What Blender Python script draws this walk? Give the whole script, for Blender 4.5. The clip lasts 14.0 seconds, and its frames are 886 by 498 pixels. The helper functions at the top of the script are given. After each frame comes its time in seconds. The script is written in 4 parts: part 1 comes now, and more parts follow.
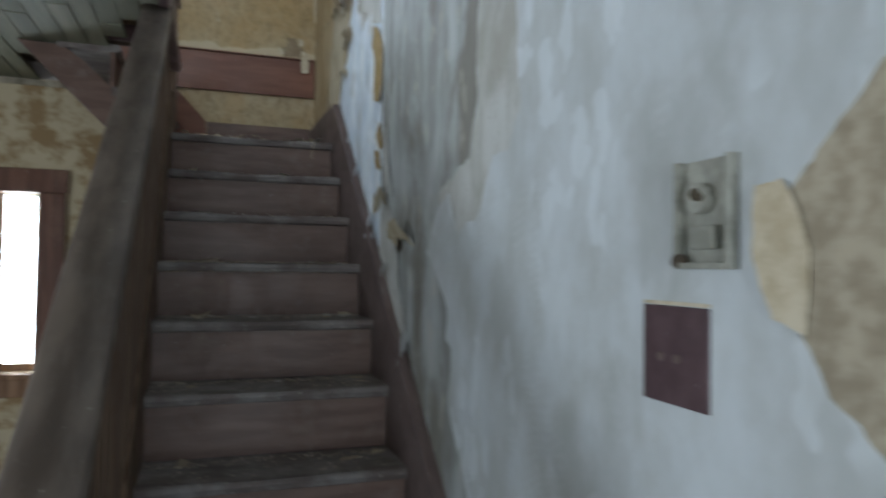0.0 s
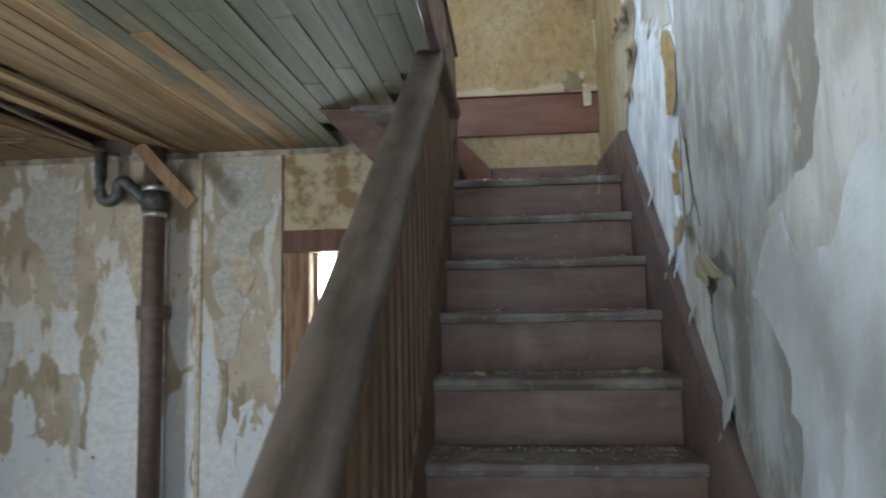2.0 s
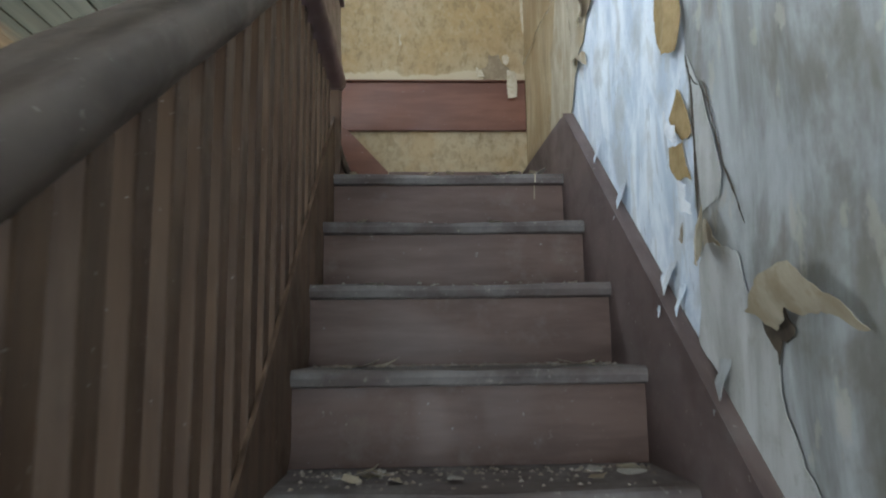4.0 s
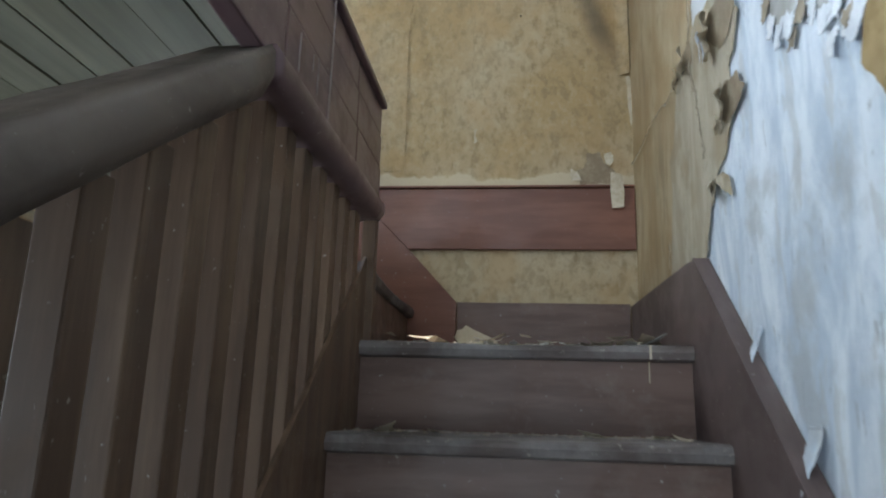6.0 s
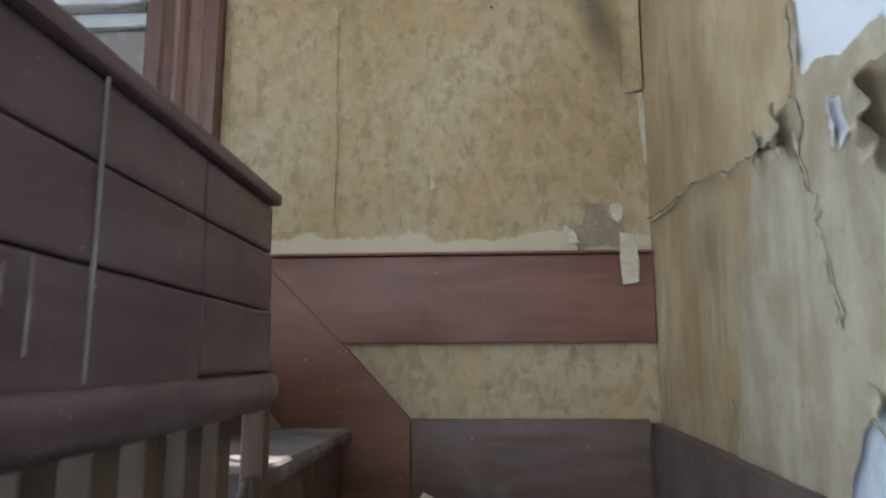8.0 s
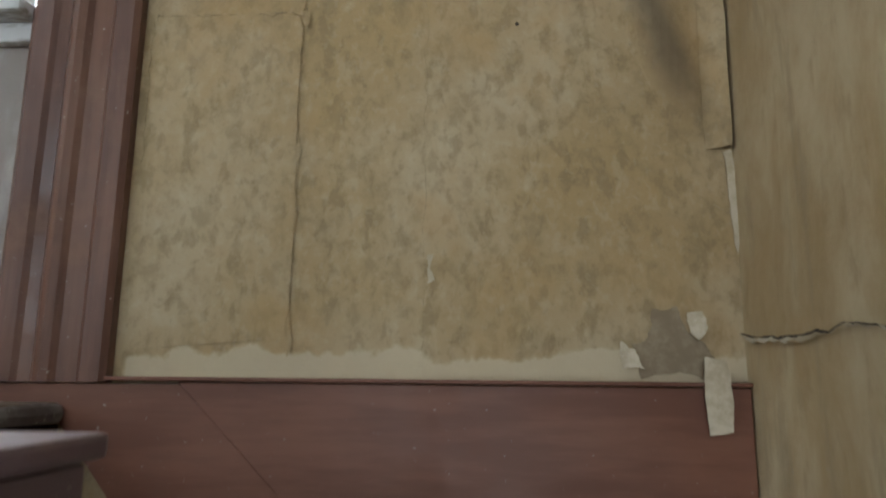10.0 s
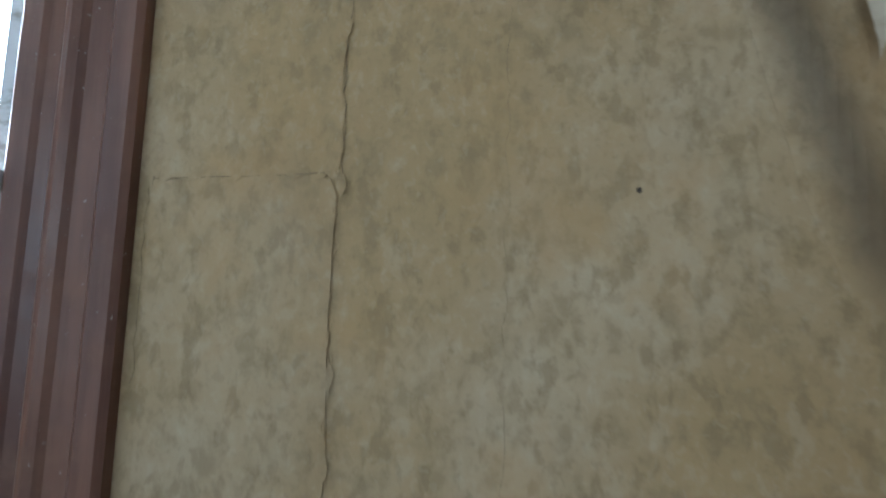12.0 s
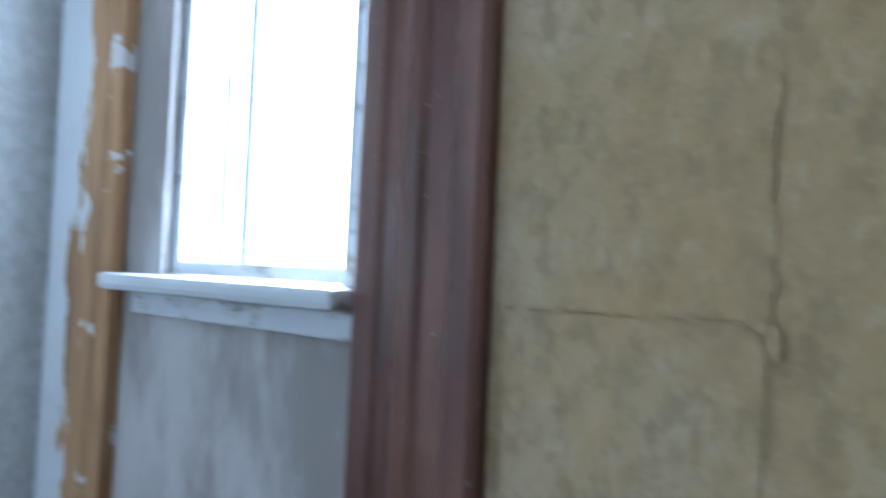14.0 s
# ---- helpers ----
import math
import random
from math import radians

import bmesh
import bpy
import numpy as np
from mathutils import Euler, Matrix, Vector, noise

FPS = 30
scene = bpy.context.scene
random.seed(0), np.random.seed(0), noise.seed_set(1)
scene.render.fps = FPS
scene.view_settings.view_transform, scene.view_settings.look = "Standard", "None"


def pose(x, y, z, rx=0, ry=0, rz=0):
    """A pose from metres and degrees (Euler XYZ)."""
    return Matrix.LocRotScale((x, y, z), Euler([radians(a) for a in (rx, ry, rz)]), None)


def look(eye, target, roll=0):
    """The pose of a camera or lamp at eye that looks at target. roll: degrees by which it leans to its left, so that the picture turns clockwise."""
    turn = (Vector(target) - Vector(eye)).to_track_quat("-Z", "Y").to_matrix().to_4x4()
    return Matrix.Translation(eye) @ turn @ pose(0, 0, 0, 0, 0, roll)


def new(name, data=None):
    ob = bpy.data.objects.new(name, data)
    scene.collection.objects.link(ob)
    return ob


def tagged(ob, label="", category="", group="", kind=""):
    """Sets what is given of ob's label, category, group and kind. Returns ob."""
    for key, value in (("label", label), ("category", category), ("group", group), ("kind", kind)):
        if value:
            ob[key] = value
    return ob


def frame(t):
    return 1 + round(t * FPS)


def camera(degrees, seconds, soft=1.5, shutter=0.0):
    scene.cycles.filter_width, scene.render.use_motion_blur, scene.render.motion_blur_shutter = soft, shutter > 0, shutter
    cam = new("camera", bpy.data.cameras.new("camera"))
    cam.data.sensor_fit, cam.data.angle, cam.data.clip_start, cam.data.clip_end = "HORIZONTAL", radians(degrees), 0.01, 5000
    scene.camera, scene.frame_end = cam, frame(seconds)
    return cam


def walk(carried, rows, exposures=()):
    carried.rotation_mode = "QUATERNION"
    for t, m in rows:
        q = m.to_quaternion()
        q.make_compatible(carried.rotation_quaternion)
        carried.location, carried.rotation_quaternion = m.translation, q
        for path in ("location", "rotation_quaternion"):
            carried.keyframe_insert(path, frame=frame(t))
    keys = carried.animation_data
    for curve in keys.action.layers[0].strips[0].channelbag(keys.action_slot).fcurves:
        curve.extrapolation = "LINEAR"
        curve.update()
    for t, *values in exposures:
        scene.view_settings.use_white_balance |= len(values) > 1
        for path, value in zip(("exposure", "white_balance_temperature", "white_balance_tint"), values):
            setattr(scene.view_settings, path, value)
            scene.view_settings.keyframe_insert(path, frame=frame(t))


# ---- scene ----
cam = camera(65.2, 14.0, soft=2.0, shutter=0.4)
PATH = [
    (0, (-0.603, -3.431, 1.396), (0.039, -1.538, 1.454), 0.7),
    (0.5, (-0.633, -3.29, 1.4), (-0.428, -1.304, 1.523), -0.6),
    (1, (-0.634, -3.26, 1.416), (-0.822, -1.275, 1.57), 0.1),
    (1.5, (-0.594, -3.223, 1.423), (-0.879, -1.251, 1.595), -0.2),
    (2, (-0.534, -3.099, 1.408), (-0.723, -1.117, 1.597), -1.0),
    (2.5, (-0.566, -2.851, 1.393), (-0.537, -0.862, 1.597), -1.1),
    (5, (-0.414, -1.822, 1.646), (-0.313, 0.137, 2.039), -0.5),
    (5.5, (-0.361, -1.675, 1.822), (-0.257, 0.271, 2.271), 0.0),
    (6, (-0.41, -1.562, 1.853), (-0.629, 0.371, 2.321), 1.7),
    (6.5, (-0.449, -1.406, 1.988), (-0.536, 0.549, 2.404), -0.6),
    (7, (-0.402, -1.24, 2.073), (-0.396, 0.724, 2.449), -1.1),
    (7.5, (-0.38, -1.137, 2.232), (-0.496, 0.829, 2.584), -0.0),
    (8, (-0.448, -0.956, 2.372), (-0.554, 1.012, 2.708), -0.2),
    (10.5, (-0.493, -0.364, 2.819), (-0.584, 1.600, 3.186), 0.8),
    (11, (-0.403, -0.315, 2.987), (-0.778, 1.625, 3.297), 2.4),
    (11.5, (-0.416, -0.256, 3.029), (-0.786, 1.686, 3.335), 2.2),
    (12, (-0.495, -0.102, 3.154), (-0.865, 1.845, 3.425), 1.8),
    (12.5, (-0.543, 0.026, 3.223), (-1.004, 1.956, 3.469), 1.8),
    (13, (-0.536, 0.155, 3.288), (-1.216, 2.033, 3.392), 1.5),
    (13.5, (-0.575, 0.188, 3.359), (-1.458, 1.982, 3.39), 3.7),
    (14, (-0.67, 0.12, 3.437), (-1.906, 1.691, 3.504), 2.5),
]
EXPOSURES = [(0.0, 0.58, 6500, 10), (0.5, 0.86, 6450, 10), (1.0, 0.92, 6600, 11), (2.0, 1.10, 6600, 11), (2.5, 1.32, 6600, 11), (5.0, 1.40, 6400, 11), (5.5, 1.26, 6350, 11), (6.0, 1.12, 6350, 11), (6.5, 1.22, 6400, 12), (7.5, 1.06, 6250, 14),
             (8.0, 1.16, 6150, 14), (10.5, 0.76, 6950, 12), (11.0, 0.86, 6000, 10), (12.5, 0.66, 5700, 9), (14.0, 0.70, 5100, 9)]
walk(cam, [(t, look(eye, target, roll)) for t, eye, target, roll in PATH], EXPOSURES)

# ---- world, sun, large lights ----
SUN_DIR = Vector((0.85, -0.647, -1.63)).normalized()
world = bpy.data.worlds.new("sky_world")
scene.world = world
world.use_nodes = True
wt = world.node_tree
sky = wt.nodes.new("ShaderNodeTexSky")
sky.sky_type, sky.sun_disc = "NISHITA", False
sky.sun_elevation = math.asin(-SUN_DIR.z)
sky.sun_rotation = math.atan2(-SUN_DIR.x, -SUN_DIR.y)
wt.links.new(sky.outputs[0], wt.nodes["Background"].inputs[0])
wt.nodes["Background"].inputs[1].default_value = 0.15

sun = new("sun", bpy.data.lights.new("sun", "SUN"))
sun.data.energy, sun.data.angle, sun.data.color = 5.0, radians(0.53), (1.0, 0.93, 0.82)
sun.matrix_world = look((-6, 7, 12), Vector((-6, 7, 12)) + SUN_DIR)


def window_light(name, eye, target, w, h, power, colour=(0.74, 0.88, 1.0)):
    """Daylight standing in a window's or door's opening."""
    lamp = new(name, bpy.data.lights.new(name, "AREA"))
    lamp.data.shape, lamp.data.size, lamp.data.size_y = "RECTANGLE", w, h
    lamp.data.energy, lamp.data.color = power, colour
    lamp.matrix_world = look(eye, target)
    return lamp


window_light("daylight_front_door", (-0.75, -5.28, 1.1), (-0.75, 0, 1.1), 1.0, 2.0, 24)
window_light("daylight_front_upper", (-1.5, -5.28, 3.95), (-1.5, 0, 3.95), 1.2, 1.3, 30)
window_light("daylight_side_lower", (-4.38, -2.4, 1.35), (0, -2.4, 1.35), 1.2, 1.3, 55)
window_light("daylight_upper_door", (-2.50, -1.2, 3.62), (0, -1.2, 3.62), 1.2, 1.9, 7)
window_light("daylight_back_upper", (-1.69, 0.99, 3.95), (-1.69, 0, 3.95), 0.50, 1.06, 45)
window_light("daylight_back_lower", (-1.585, 0.99, 1.3), (-1.585, 0, 1.3), 0.2, 0.95, 6)

# ---- measures ----
RISE, GO, LAND, W = 0.202, 0.24, 2.02, 0.78      # step rise and going, landing height, inner width
BACK, FRONT, LEFT, TOP = 0.857, -5.2, -4.3, 4.95
CEIL, UPPER = 2.408, 2.62                         # lower ceiling, upper floor


# ---- materials ----
class Tree:
    """A small helper that strings shader nodes together."""

    def __init__(self, name, rough=0.8, spec=0.3):
        self.mat = bpy.data.materials.new(name)
        self.mat.use_nodes = True
        self.t = self.mat.node_tree
        self.bsdf = self.t.nodes["Principled BSDF"]
        self.bsdf.inputs["Roughness"].default_value = rough
        self.bsdf.inputs["Specular IOR Level"].default_value = spec
        self.co = self.t.nodes.new("ShaderNodeTexCoord").outputs["Object"]
        sep = self.t.nodes.new("ShaderNodeSeparateXYZ")
        self.t.links.new(self.co, sep.inputs[0])
        self.x, self.y, self.z = sep.outputs

    def put(self, socket, value):
        if isinstance(value, bpy.types.NodeSocket):
            self.t.links.new(value, socket)
        elif isinstance(value, tuple) and len(value) == 3 and socket.type == "RGBA":
            socket.default_value = (*value, 1)
        else:
            socket.default_value = value

    def stretch(self, sx, sy, sz, off=(0, 0, 0)):
        n = self.t.nodes.new("ShaderNodeMapping")
        self.put(n.inputs[0], self.co)
        n.inputs["Scale"].default_value = (sx, sy, sz)
        n.inputs["Location"].default_value = off
        return n.outputs[0]

    def noise(self, scale, detail=4, rough=0.55, vec=None, dist=0.0):
        n = self.t.nodes.new("ShaderNodeTexNoise")
        self.put(n.inputs["Vector"], vec or self.co)
        n.inputs["Scale"].default_value, n.inputs["Detail"].default_value = scale, detail
        n.inputs["Roughness"].default_value, n.inputs["Distortion"].default_value = rough, dist
        return n.outputs[0]

    def cells(self, scale, vec=None):
        n = self.t.nodes.new("ShaderNodeTexVoronoi")
        self.put(n.inputs["Vector"], vec or self.co)
        n.inputs["Scale"].default_value = scale
        return n.outputs["Distance"]

    def math(self, op, a, b=0.0):
        n = self.t.nodes.new("ShaderNodeMath")
        n.operation = op
        self.put(n.inputs[0], a)
        self.put(n.inputs[1], b)
        return n.outputs[0]

    def step(self, value, lo, hi):
        n = self.t.nodes.new("ShaderNodeMapRange")
        n.interpolation_type = "SMOOTHSTEP"
        self.put(n.inputs[0], value)
        n.inputs[1].default_value, n.inputs[2].default_value = lo, hi
        return n.outputs[0]

    def mix(self, f, a, b, blend="MIX"):
        n = self.t.nodes.new("ShaderNodeMix")
        n.data_type, n.blend_type = "RGBA", blend
        self.put(n.inputs[0], f)
        self.put(n.inputs[6], a)
        self.put(n.inputs[7], b)
        return n.outputs[2]

    def wobble(self, axis, n, amount):
        """A coordinate shifted by noise, for ragged borders."""
        return self.math("ADD", axis, self.math("MULTIPLY", self.math("SUBTRACT", n, 0.5), amount))

    def island(self):
        return self.t.nodes.new("ShaderNodeNewGeometry").outputs["Random Per Island"]

    def own(self):
        return self.t.nodes.new("ShaderNodeObjectInfo").outputs["Random"]

    def done(self, colour, height=None, bump=0.3, dist=0.01):
        self.put(self.bsdf.inputs["Base Color"], colour)
        if height is not None:
            n = self.t.nodes.new("ShaderNodeBump")
            n.inputs["Strength"].default_value, n.inputs["Distance"].default_value = bump, dist
            self.put(n.inputs["Height"], height)
            self.t.links.new(n.outputs[0], self.bsdf.inputs["Normal"])
        return self.mat


def yellow_paper(t):
    """Old yellowed wallpaper, mottled with faded leaves."""
    big = t.noise(2.0, 5, 0.6)
    leaf = t.noise(32, 4, 0.6, t.stretch(1, 1, 0.75), 0.25)
    spot = t.noise(27, 4, 0.6, t.stretch(1, 1, 0.6, (5, 1, 2)), 0.2)
    fine = t.noise(110, 4, 0.6)
    c = t.mix(t.step(big, 0.32, 0.68), (0.385, 0.268, 0.135), (0.455, 0.365, 0.24))
    c = t.mix(t.math("MULTIPLY", t.step(leaf, 0.48, 0.68), 0.5), c, (0.25, 0.185, 0.10))
    c = t.mix(t.math("MULTIPLY", t.step(leaf, 0.46, 0.30), 0.28), c, (0.50, 0.425, 0.30))
    c = t.mix(t.math("MULTIPLY", t.step(spot, 0.52, 0.64), 0.5), c, (0.23, 0.165, 0.085))
    sprig = t.noise(70, 2, 0.5, t.stretch(1, 1, 0.8, (8, 2, 4)), 0.5)
    c = t.mix(t.math("MULTIPLY", t.step(sprig, 0.58, 0.68), 0.22), c, (0.22, 0.165, 0.09))
    c = t.mix(t.math("MULTIPLY", t.step(sprig, 0.42, 0.32), 0.15), c, (0.54, 0.46, 0.33))
    rust = t.noise(5, 5, 0.6, t.stretch(1, 1, 0.8, (1, 7, 3)))
    c = t.mix(t.math("MULTIPLY", t.step(rust, 0.52, 0.66), 0.4), c, (0.42, 0.27, 0.12))
    c = t.mix(t.math("MULTIPLY", t.step(fine, 0.6, 0.75), 0.25), c, (0.24, 0.18, 0.10))
    # dark brown soft-edged band beside the fold in the corner
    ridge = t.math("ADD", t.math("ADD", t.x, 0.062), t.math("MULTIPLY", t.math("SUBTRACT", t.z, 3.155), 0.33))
    darkening = t.step(t.wobble(t.math("ABSOLUTE", ridge), big, 0.08), 0.065, 0.0)
    darkening = t.math("MULTIPLY", darkening, t.math("MULTIPLY", t.step(t.z, 3.10, 3.30), t.step(t.y, 0.7, 0.75)))
    c = t.mix(t.math("MULTIPLY", darkening, 0.75), c, (0.12, 0.092, 0.062))
    return c, leaf, fine


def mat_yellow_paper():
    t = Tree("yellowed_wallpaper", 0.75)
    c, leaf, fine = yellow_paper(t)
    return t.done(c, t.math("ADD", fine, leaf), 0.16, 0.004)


def mat_back_wall():
    """Yellowed paper above, torn layers of grey and tan below, grey plaster round the upper window."""
    t = Tree("torn_wallpaper_back_wall", 0.82)
    yellow, leaf, fine = yellow_paper(t)
    tall = t.stretch(1, 1, 0.35)
    rag = t.noise(6.5, 7, 0.6, tall, 0.25)
    rag2 = t.noise(7.0, 6, 0.58, t.stretch(1.1, 1, 0.22, (3, 0, 1)))
    spots = t.noise(24, 4, 0.6)
    low = t.mix(t.step(t.noise(3, 5), 0.4, 0.6), (0.36, 0.30, 0.215), (0.47, 0.41, 0.32))
    low = t.mix(t.step(rag, 0.525, 0.54), low, (0.60, 0.58, 0.53))
    low = t.mix(t.step(rag2, 0.60, 0.615), low, (0.30, 0.245, 0.17))
    # white plaster shows where the paper is gone, mostly near the floor
    bare = t.wobble(t.math("MULTIPLY", t.z, -1), rag, 3.2)
    low = t.mix(t.step(bare, -0.97, -0.93), low, (0.60, 0.63, 0.65))
    low = t.mix(t.math("MULTIPLY", t.step(spots, 0.6, 0.72), 0.55), low, (0.22, 0.165, 0.10))
    blot = t.noise(7, 5, 0.6)
    over = t.mix(t.step(blot, 0.44, 0.60), (0.48, 0.40, 0.27), (0.27, 0.18, 0.09))
    low = t.mix(t.step(t.x, -1.865, -1.86), low, over)
    grey = t.mix(t.step(t.noise(5, 6, 0.65, tall), 0.4, 0.62), (0.28, 0.245, 0.225), (0.46, 0.43, 0.41))
    c = t.mix(t.step(t.x, -1.30, -1.29), grey, yellow)
    c = t.mix(t.step(t.z, 2.40, 2.42), low, c)
    # yellow paper also below the upper floor within the stair well
    c = t.mix(t.step(t.x, -1.00, -0.99), c, yellow)
    # pale strip of bare plaster along the trim
    strip = t.step(t.wobble(t.z, t.noise(6, 5, 0.6), 0.16), 2.722, 2.708)
    strip = t.math("MULTIPLY", strip, t.step(t.z, 2.60, 2.61))
    strip = t.math("MULTIPLY", strip, t.step(t.x, -1.15, -1.14))
    c = t.mix(t.math("MULTIPLY", strip, 0.85), c, (0.53, 0.445, 0.31))
    return t.done(c, t.math("ADD", fine, rag), 0.2, 0.006)


def mat_right_wall():
    """Yellow paper by the landing, chalky pale blue where it is stripped, streaked and stained grey lower down."""
    t = Tree("stripped_wallpaper_right_wall", 0.85)
    aged = t.noise(6, 6, 0.65, t.stretch(1, 1, 0.5, (2, 3, 1)), 0.4)
    yellow = t.mix(t.step(aged, 0.34, 0.66), (0.355, 0.25, 0.13), (0.46, 0.365, 0.23))
    yellow = t.mix(t.math("MULTIPLY", t.step(t.noise(22, 4, 0.6, t.stretch(1, 1, 0.4)), 0.54, 0.7), 0.4), yellow, (0.25, 0.17, 0.085))
    yellow = t.mix(t.math("MULTIPLY", t.step(t.noise(14, 5, 0.65, t.stretch(1, 1, 0.16, (1, 5, 2))), 0.52, 0.66), 0.5), yellow, (0.27, 0.21, 0.13))
    rag = t.noise(5.5, 7, 0.6)
    streak = t.noise(9, 7, 0.68, t.stretch(1, 1, 0.42), 0.5)
    cloud = t.noise(3.5, 5, 0.6)
    grit = t.noise(55, 4, 0.6)
    # brushed pale blue distemper
    blue = t.mix(t.step(streak, 0.36, 0.64), (0.53, 0.61, 0.70), (0.82, 0.87, 0.92))
    blue = t.mix(t.math("MULTIPLY", t.step(cloud, 0.50, 0.62), 0.65), blue, (0.45, 0.465, 0.47))
    nick = t.noise(26, 4, 0.65, t.stretch(1, 1.3, 0.3, (4, 1, 7)))
    blue = t.mix(t.math("MULTIPLY", t.step(nick, 0.62, 0.67), 0.6), blue, (0.34, 0.36, 0.38))
    scrape = t.noise(16, 5, 0.6, t.stretch(1, 1, 0.25, (2, 2, 9)), 0.3)
    blue = t.mix(t.math("MULTIPLY", t.step(scrape, 0.56, 0.60), 0.4), blue, (0.50, 0.50, 0.48))
    # grey paper, streaked downwards, with brown water stains
    run = t.noise(8, 6, 0.66, t.stretch(1, 1, 0.28, (5, 1, 3)), 0.4)
    grey = t.mix(t.step(run, 0.36, 0.64), (0.25, 0.25, 0.235), (0.43, 0.445, 0.445))
    blot = t.noise(2.6, 6, 0.62, t.stretch(1, 1.3, 0.6, (1, 4.2, 2.2)), 0.3)
    grey = t.mix(t.math("MULTIPLY", t.step(blot, 0.46, 0.58), 0.8), grey, (0.185, 0.168, 0.138))
    grey = t.mix(t.math("MULTIPLY", t.step(t.noise(17, 5, 0.6, t.stretch(1, 1, 0.5)), 0.58, 0.64), 0.45), grey, (0.50, 0.46, 0.38))
    c = t.mix(t.step(t.wobble(t.y, rag, 0.10), -0.955, -0.94), grey, blue)
    # bare white plaster where everything is gone, above the tear
    c = t.mix(t.step(t.wobble(t.z, rag, 0.04), 2.755, 2.765), c, (0.70, 0.72, 0.74))
    c = t.mix(t.step(t.wobble(t.y, grit, 0.03), -0.026, -0.020), c, yellow)
    c = t.mix(t.math("MULTIPLY", t.step(grit, 0.62, 0.78), 0.3), c, (0.30, 0.28, 0.25))
    return t.done(c, t.math("ADD", rag, t.math("MULTIPLY", grit, 0.4)), 0.45, 0.008)


def mat_skim():
    """Pale grey-blue skim with brushed dabs and leaf figures."""
    t = Tree("dabbed_grey_blue_skim", 0.85)
    n = t.noise(5, 6, 0.62, t.stretch(1, 1, 0.6))
    c = t.mix(t.step(n, 0.36, 0.64), (0.44, 0.455, 0.45), (0.55, 0.58, 0.60))
    warp = t.t.nodes.new("ShaderNodeVectorMath")
    warp.operation = "MULTIPLY_ADD"
    wn = t.t.nodes.new("ShaderNodeTexNoise")
    t.put(wn.inputs["Vector"], t.co)
    wn.inputs["Scale"].default_value = 9
    t.t.links.new(wn.outputs[1], warp.inputs[0])
    warp.inputs[1].default_value = (0.13, 0.13, 0.13)
    t.t.links.new(t.stretch(1, 1.25, 0.6), warp.inputs[2])
    dab = t.cells(13, warp.outputs[0])
    keep = t.step(t.noise(3.2, 3, 0.5, t.stretch(1, 1, 0.7, (3, 3, 3))), 0.44, 0.52)
    dabs = t.math("MULTIPLY", t.step(dab, 0.46, 0.36), keep)
    c = t.mix(t.math("MULTIPLY", dabs, 0.45), c, (0.68, 0.72, 0.75))
    comb = t.math("SINE", t.math("MULTIPLY", t.wobble(t.math("ADD", t.z, t.math("MULTIPLY", t.y, 0.35)), n, 0.14), 330.0))
    fern = t.math("MULTIPLY", t.step(comb, 0.1, 0.8), t.step(t.noise(4.2, 2, 0.5, t.stretch(1, 1.6, 0.7, (7, 2, 5))), 0.55, 0.62))
    c = t.mix(t.math("MULTIPLY", fern, 0.13), c, (0.68, 0.71, 0.72))
    c = t.mix(t.math("MULTIPLY", t.step(t.noise(2.4, 5, 0.6, t.stretch(1, 1, 0.6, (9, 9, 1))), 0.54, 0.62), 0.35), c, (0.30, 0.30, 0.275))
    grit = t.noise(60, 4, 0.6)
    return t.done(c, t.math("ADD", dabs, t.math("ADD", n, grit)), 0.2, 0.005)


def mat_aged_paper(name, dark, light, stain):
    """Loosened, discoloured wallpaper with runs of damp."""
    t = Tree(name, 0.85, 0.2)
    run = t.noise(9, 6, 0.65, t.stretch(1, 1, 0.3), 0.4)
    big = t.noise(4.5, 5, 0.6)
    c = t.mix(t.step(run, 0.36, 0.64), dark, light)
    c = t.mix(t.math("MULTIPLY", t.step(big, 0.5, 0.64), 0.6), c, stain)
    c = t.mix(t.math("MULTIPLY", t.step(t.noise(34, 4, 0.6), 0.6, 0.68), 0.4), c, stain)
    return t.done(c, t.math("ADD", run, t.math("MULTIPLY", t.noise(40, 4), 0.5)), 0.4, 0.006)


def mat_plaster():
    t = Tree("stained_plaster", 0.9)
    c = t.mix(t.step(t.noise(2.5, 6, 0.62), 0.38, 0.64), (0.42, 0.39, 0.34), (0.58, 0.56, 0.52))
    c = t.mix(t.math("MULTIPLY", t.step(t.noise(14, 5), 0.55, 0.72), 0.5), c, (0.33, 0.28, 0.21))
    return t.done(c, t.noise(40, 4), 0.25, 0.004)


